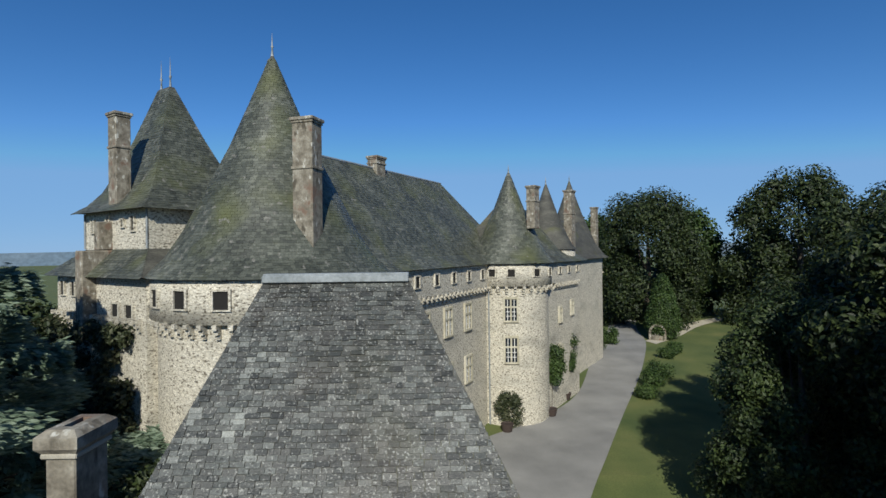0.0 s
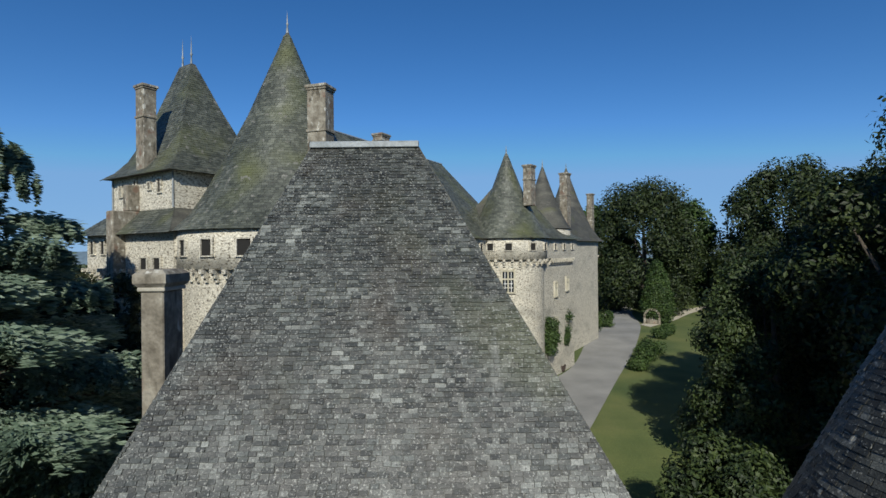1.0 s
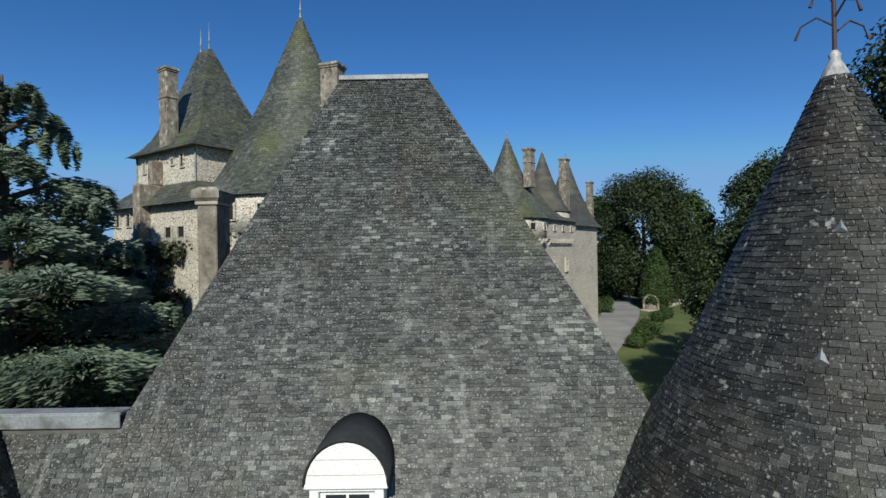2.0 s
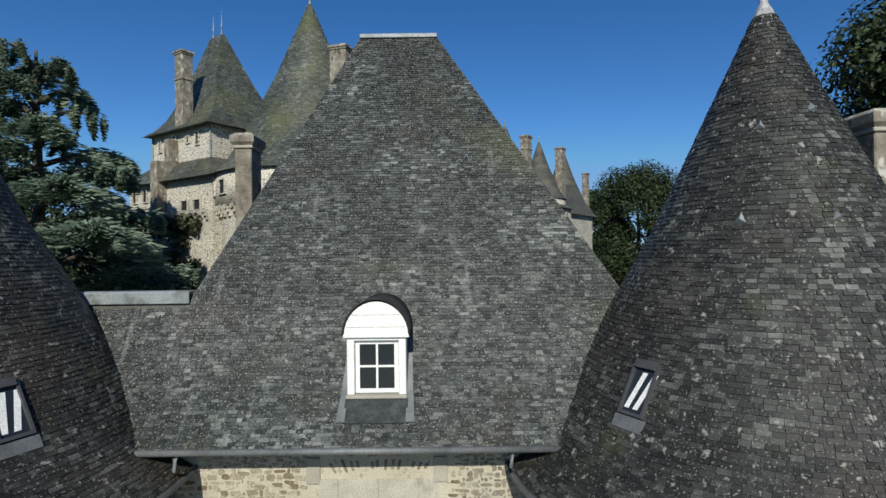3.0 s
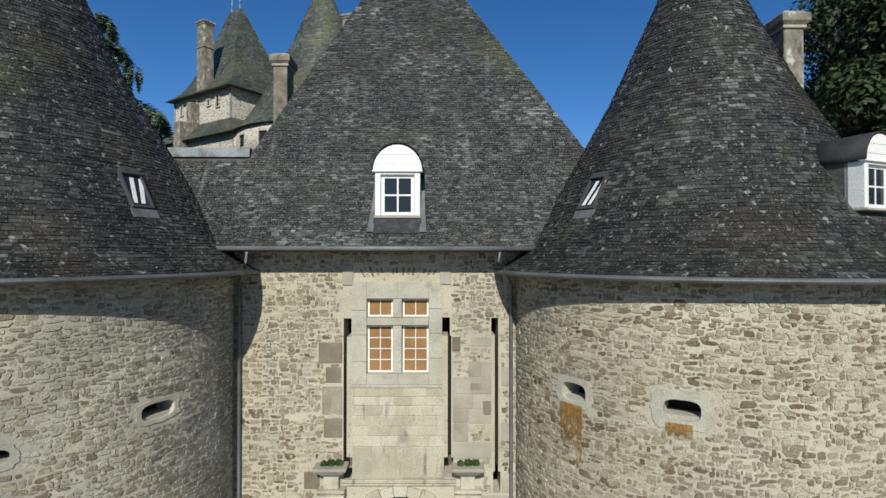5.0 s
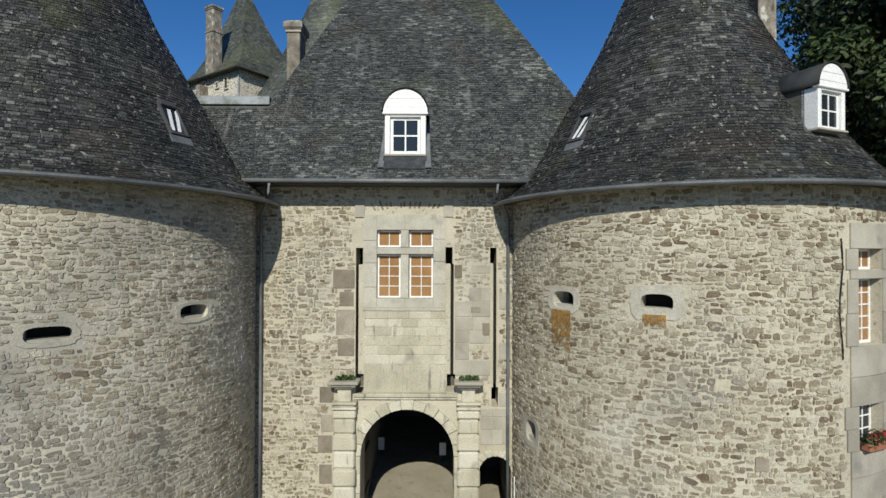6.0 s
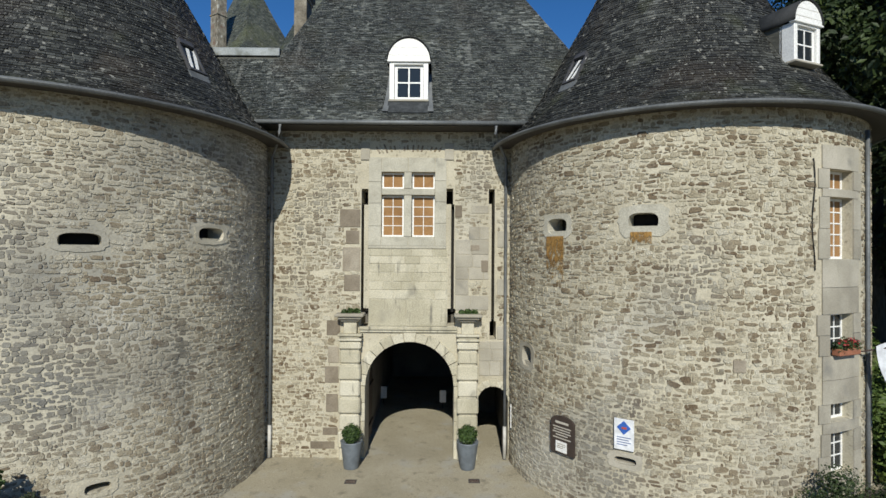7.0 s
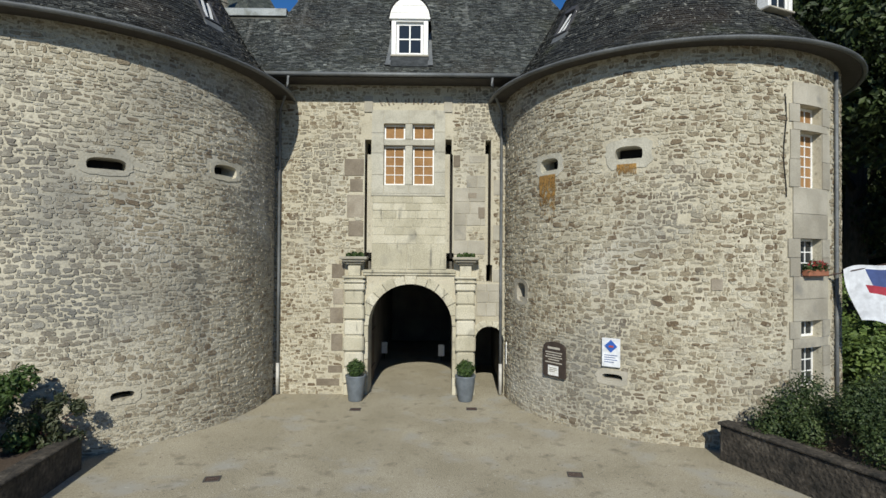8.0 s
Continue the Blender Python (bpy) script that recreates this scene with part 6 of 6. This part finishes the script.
for ang in (-62, -44, -24, -4, 16, 36, 56, 76):
    castle_window(great, on_round(7.54, ang, 19.25), 0.85 if ang % 40 else 0.5, 1.0, void=True)
for ang in (-30, -5, 30, 60):
    castle_window(tower_a, on_round(4.84, ang, 19.35), 0.75, 0.8, void=True)
castle_window(tower_a, on_round(4.42, -6, 14.6), 1.25, 2.3)
castle_window(tower_a, on_round(4.42, -6, 10.1), 1.25, 2.6)
for ang in (5, 40):
    castle_window(tower_c, on_round(5.44, ang, 19.4), 0.7, 0.8, void=True)
castle_window(tower_c, on_round(5.03, 28, 14.0), 1.2, 2.5)
castle_window(tower_c, on_round(5.03, 28, 10.1), 1.2, 2.6)
for u in (32.5, 36.0, 39.5, 43.0, 46.5, 50.0):
    castle_window(main, pose(S_W + 0.44, u, 19.2, 0, 0, 90), 0.7, 0.95, void=True)
for u in (33.0, 38.0, 42.5, 47.0):
    castle_window(main, pose(S_W + 0.02, u, 14.3, 0, 0, 90), 1.35, 2.4)
    castle_window(main, pose(S_W + 0.02, u, 9.0, 0, 0, 90), 1.35, 2.4)
castle_window(main, pose(S_W + 0.02, 46.5, 4.2, 0, 0, 90), 1.2, 1.6)
for u in (58.5, 61.5, 64.5):
    castle_window(wing2, pose(S2 + 0.42, u, 19.4, 0, 0, 90), 0.6, 0.7, void=True)
for u, z in ((59.5, 13.5), (59.5, 9.0), (63.5, 14.0)):
    castle_window(wing2, pose(S2 + 0.02, u, z, 0, 0, 90), 0.7, 1.6)
# pavilion openings: left face and right face
for x, z, w, h in ((-3.2, 23.9, 0.3, 0.9), (-0.9, 23.8, 0.34, 1.2), (1.2, 24.2, 0.34, 0.5), (2.6, 23.9, 0.4, 1.0)):
    castle_window(pav, pose(x, -4.46, z, 0, 0, 0), w, h, void=True)
for x, z, w, h in ((-5.4, 19.4, 0.6, 1.0), (-3.6, 19.4, 0.6, 1.0), (-1.9, 19.4, 0.5, 1.0), (2.6, 18.2, 0.9, 0.9), (4.4, 18.2, 0.9, 0.9)):
    castle_window(pav, pose(x, -5.61, z, 0, 0, 0), w, h, void=True)
corbels(pav, lambda k: ((-6.0 + 0.9 * k, -5.6), (0, -1)), 14, 18.3)
for x in (-4.45, 4.45):
    part("downpipe", tube([(x, -4.52, 25.3), (x, -4.52, 22.7)], 0.07, 6), zinc_mat, pav, "pale zinc pipe")
part("pier", boxes((-1.15, -0.15, -6.5, -4.3, 16.5, 22.6), (-0.95, -0.35, -5.4, -4.3, 22.6, 24.6), bevel=0.08), chimney_mat, pav, "broken stone pier")
for tw, r in ((great, 7.15), (tower_a, 4.5)):
    a = -72 if tw is great else -38
    part("downpipe", tube([(r * math.sin(radians(a)), -r * math.cos(radians(a)), z) for z in (20.7, 12, 3)], 0.08, 6), zinc_mat, tw, "pale zinc pipe")

# ---- park things ----
well = thing("well", "small round-arched stone well beside the path", "well", (43.5, 98.6, ground_z(43.5, 98.6)), -25)
part("curb", lathe([(1.3, 0.0), (1.3, 0.9), (1.0, 0.95), (1.0, 0.2)], 20), chimney_mat, well)
bm = bmesh.new()
for k in range(13):
    a = math.pi * k / 12
    bmesh.ops.create_cube(bm, size=0.5, matrix=Matrix.Translation((1.35 * math.cos(a), -0.9, 1.5 + 1.45 * math.sin(a))) @ Matrix.Rotation(-a, 4, "Y") @ Matrix.Diagonal((0.8, 1.0, 0.8, 1)))
for s in (-1.35, 1.35):
    box(bm, s - 0.2, s + 0.2, -1.15, -0.65, 0.0, 1.6)
part("arch", bm, chimney_mat, well)
part("cover", lathe([(0.0, 1.5), (0.5, 1.4), (0.8, 0.95)], 14), granite_mat, well, "pale domed cover", True)

cyp = thing("cypress", "dark conical clipped cypress beside the drive", "tree", (45.0, 99.8, ground_z(45, 99.8)))
part("trunk", tube([(0, 0, -0.2), (0, 0, 12)], [0.3, 0.05], 8), bark_mat, cyp)
cc, cr = [], []
for k in range(60):
    h = (k + 0.5) / 60
    rr = 3.3 * min(1.0, 0.55 + h * 2.2) * (1 - h) ** 0.62
    a = k * 2.39996
    cc.append((math.cos(a) * rr * 0.7, math.sin(a) * rr * 0.7, 0.4 + h * 12.0)), cr.append(0.5 + rr * 0.42)
leaf_cloud("crown", cc, cr, 34000, 0.17, box_leaf_mat, cyp, 81)
for x, y, r in ((42.0, 88.0, 1.6), (38.8, 83.6, 1.5), (33.0, 72.0, 2.1), (30.6, 68.0, 2.0), (27.6, 62.8, 1.5), (41.0, 86.0, 1.3)):
    shrub("round clipped box bush edging the lawn", x, y, ground_z(x, y), [(g.uniform(-0.5, 0.5) * r, g.uniform(-0.5, 0.5) * r, g.uniform(0.3, 0.75) * r, r * 0.55) for k in range(9)], 3000, 0.13, box_leaf_mat, int(200 + x), "box_bush")
for x, y, h in ((9.0, 53.6, 4.0), (14.6, 58.2, 7.6), (17.6, 64.0, 7.2)):
    z0 = ground_z(x, y)
    cs_ = [(g.uniform(-1.0, 1.0), g.uniform(-0.3, 0.3), h * (g.uniform(0.15, 0.9) if h < 5 else g.uniform(0.5, 1.0)), 0.75 if h < 5 else 0.9) for k in range(16)]
    t_ = shrub("climbing rose against the castle wall in a pot" if h < 5 else "bushy wisteria climbing the castle wall", x, y, z0, cs_, 2400 if h < 5 else 6000, 0.12, ivy_mat if h < 5 else box_leaf_mat, int(300 + x), "climbing_plant")
    pot = thing("pot", "dark round pot standing by the castle wall", "pot", (x - 0.3, y - 1.2, z0 + 0.05), 0, "pots along the castle")
    part("tub", lathe([(0, 0), (0.5, 0), (0.7, 0.8), (0.6, 0.8), (0.55, 0.7), (0, 0.7)], 16), plain("dark_tub", (0.05, 0.035, 0.03), 0.8), pot)
for x, y in ((28.5, 92.0), (32.5, 97.0)):
    shrub("low green planting at the end tower's foot", x, y - 2, ground_z(x, y), [(g.uniform(-1.6, 1.6), g.uniform(-0.8, 0.8), g.uniform(0.3, 2.6), 0.8) for k in range(14)], 3000, 0.14, box_leaf_mat, int(400 + x), "planting")
# ivy and creeper on the castle's lower walls, behind the cedar
iv = [(g.uniform(-7.5, 5.0), -6.2 + g.uniform(-0.3, 0.2), g.uniform(6, 17.5), g.uniform(0.6, 1.1)) for k in range(60)]
ivy = thing("ivy", "dry brownish creeper over the pavilion's lower wall", "ivy", (-18.3, 37.3, 0), CA)
part("stem", tube([(-2, -5.9, 2.5), (-1.5, -5.9, 10), (-2.5, -5.9, 16)], [0.12, 0.08, 0.03], 6), bark_mat, ivy)
leaf_cloud("foliage", [c[:3] for c in iv], [c[3] for c in iv], 16000, 0.15, ivy_mat, ivy, 91)

# ---- pieces: slates and rubble ----
dorm_x0, dorm_x1 = -0.52, 0.80


def front_ends(s):
    y, z, dy, dz = front_point(s)
    a, b = roof_x(z)
    if z < WING_Z - 0.35:
        a = -9.4
    return max(a, -9.4) + 0.01, b - 0.01


COURSE = 0.088
rows = slate_rows(FRONT_LEN - 0.05, COURSE, 0.178, front_at, front_ends)


def behind_dormer(s, w):
    y, z, dy, dz = front_point(s)
    return dorm_x0 < w < dorm_x1 and 11.27 < z < 13.2


def inside_tower(s, w):
    y, z, dy, dz = front_point(s)
    for c, prof in ((TR, prof_r), (TL, prof_l)):
        d = math.hypot(w - c[0], y - c[1])
        k = next((r for r, zz in prof if zz >= z), 0)
        if d < k - 1.6:
            return True
    return False


rows = [r for r in rows if not behind_dormer(r[0], r[1]) and not inside_tower(r[0], r[1])]
lay_slates(roof, rows, front_at, COURSE, (0.2, 4.2, 19.2), 0.017)


cone_slates(tower_r_roof, TR, prof_r, -125, 115, (8.0, -3.2, 14.0), 0.1, 0.185, lambda a, z: (-66.2 < a < -57.2 and 11.45 < z < 12.65) or (14.5 < a < 29.5 and 11.4 < z < 12.8))
cone_slates(tower_l_roof, TL, prof_l, -70, 135, (-6.6, -3.4, 13.0), 0.1, 0.185, lambda a, z: 64.6 < a < 73.4 and 11.45 < z < 12.65)


for t_, c_, prof_ in CONES[:2]:
    cone_slates([o for o in t_.children if o.name.startswith("roof")][0], c_, prof_, -100, 100, (c_[0], c_[1] - 5, 26), 0.2 if t_ is great else 0.24, 0.3 if t_ is great else 0.36, None, mossy_slate_mat, 60)


def quad_slates(parent, corners, course, width, limit=20, mat=None):
    """Slates over one flat roof face: corners are foot left, foot right, head right, head left, in the parent's space."""
    at_m = parent.matrix_basis.copy()
    if parent.parent:
        at_m = parent.parent.matrix_basis @ at_m
    a, b, c, d = [np.array(at_m @ Vector(p)) for p in corners]
    side = (b - a) / np.linalg.norm(b - a)
    up = (c + d) / 2 - (a + b) / 2
    up = up - side * (up @ side)
    L = np.linalg.norm(up)
    up = up / L
    nn = np.cross(side, up)

    def at(s, w):
        return a + side * w + up * s, side, up, nn
    rows_ = slate_rows(L, course, width, at, lambda s: ((d - a) @ side * s / L, (b - a) @ side + (c - b) @ side * s / L))
    if rows_:
        lay_slates(parent, rows_, at, course, tuple(a), 0.018, limit, mat or mossy_slate_mat)


def roof_of(thing_, name="roof"):
    return [o for o in thing_.children if o.name.split(".")[0] == name][0]


def hip_faces(thing_, name, s0, s1, sr, u0, u1, ur0, ur1, z0, z1):
    """The slope towards the drive, in its two pitches."""
    r = roof_of(thing_, name)
    rings = []
    for k, f in ((0.0, 0.0), (0.10, 0.17), (1.0, 1.0)):
        rings.append((s1 + (sr - s1) * f, u0 + (ur0 - u0) * f, u1 + (ur1 - u1) * f, z0 + (z1 - z0) * k))
    for p, q in zip(rings, rings[1:]):
        quad_slates(r, [(p[0], p[1], p[3]), (p[0], p[2], p[3]), (q[0], q[2], q[3]), (q[0], q[1], q[3])], 0.24, 0.36)


hip_faces(main, "roof", -32.6, S_W + 0.7, -25.66, U0, U1, U0 + 5, 54.6, 20.8, 30.3)
hip_faces(wing2, "roof", -32.0, S2 + 0.75, -26.2, 51, 67.5, 54, 64, 20.8, 27.4)
# the pavilion's two faces that look towards the gate, and its skirt
pr_ = roof_of(pav)
rings = []
for k, f in ((0.0, 1.0), (0.06, 0.84), (0.16, 0.68), (0.32, 0.525), (0.6, 0.31), (1.0, 0.035)):
    z, r = 25.35 + 9.85 * k, 5.1 * f
    x = r + (0.7 if f < 0.9 else 0) * (1 - f)
    o = -1.35 * (1 - f)
    rings.append((o - x, o + x, r, z))
for p, q in zip(rings, rings[1:]):
    quad_slates(pr_, [(p[0], -p[2], p[3]), (p[1], -p[2], p[3]), (q[1], -q[2], q[3]), (q[0], -q[2], q[3])], 0.22, 0.32)
    quad_slates(pr_, [(p[1], -p[2], p[3]), (p[1], p[2], p[3]), (q[1], q[2], q[3]), (q[1], -q[2], q[3])], 0.22, 0.32)
quad_slates(roof_of(pav, "skirt_roof"), [(-7.0, -6.2, 20.9), (7.0, -6.2, 20.9), (4.4, -4.4, 22.7), (-4.4, -4.4, 22.7)], 0.22, 0.32)


def rect_hit(rects):
    def clear(w, z, hu, hv):
        return any(a - hu * 0.6 < w < b + hu * 0.6 and c - hv * 0.6 < z < d + hv * 0.6 for a, b, c, d in rects)
    return clear


keep_out = [(-1.43, 1.68, 3.85, 10.36), (-2.14, -1.2, 0, 4.8), (1.66, 2.5, 0, 4.8), (-1.8, 2.0, 0, 4.2), (2.2, 3.6, 0, 3.86), (2.76, 3.06, 3.85, 8.86)] + [(a, b, c, d) for a, b, c, d in big] + [(a, b, c, d) for a, b, c, d in rb_rows]
rows = stone_rows(0.0, WALL_T - 0.05, lambda z: (-4.75, 3.7), 0.104, 0.158)
lay_stones(gate, rows, lambda w, z: (np.array((w, 0.0, z)), np.array((1.0, 0, 0)), np.array((0, -1.0, 0))), rect_hit(keep_out), (-3.0, 0, 5.5))


def tower_stones(tower, c, r, a0, a1, rects, near, tall, long, mat=None):
    rr = radians(1) * r
    rows = stone_rows(0.0, TOWER_EAVE + 0.05, lambda z: (a0 * rr, a1 * rr), tall, long)

    def at(w, z):
        a = w / r
        return np.array((c[0] + r * math.sin(a), c[1] - r * math.cos(a), z)), np.array((math.cos(a), math.sin(a), 0)), np.array((math.sin(a), -math.cos(a), 0))
    lay_stones(tower, rows, at, rect_hit([(p * rr, q * rr, u, v) for p, q, u, v in rects]), near, mat)


grow = lambda h, a, z: (h[0] - a, h[1] + a, h[2] - z, h[3] + z)
tower_stones(tower_r, TR, RR, -118, 75, [grow(h, 2.8 if k == 1 else 1.8, 0.18 if k == 1 else 0.11) for k, h in enumerate(SLITS_R)] + [bay_clear], (7.5, -5.0, 5.0), 0.104, 0.162)
tower_stones(tower_l, TL, RL, -10, 125, [grow(h, 1.7, 0.1) for h in SLITS_L], (-6.5, -5.2, 5.0), 0.086, 0.152, grey_rubble_mat)
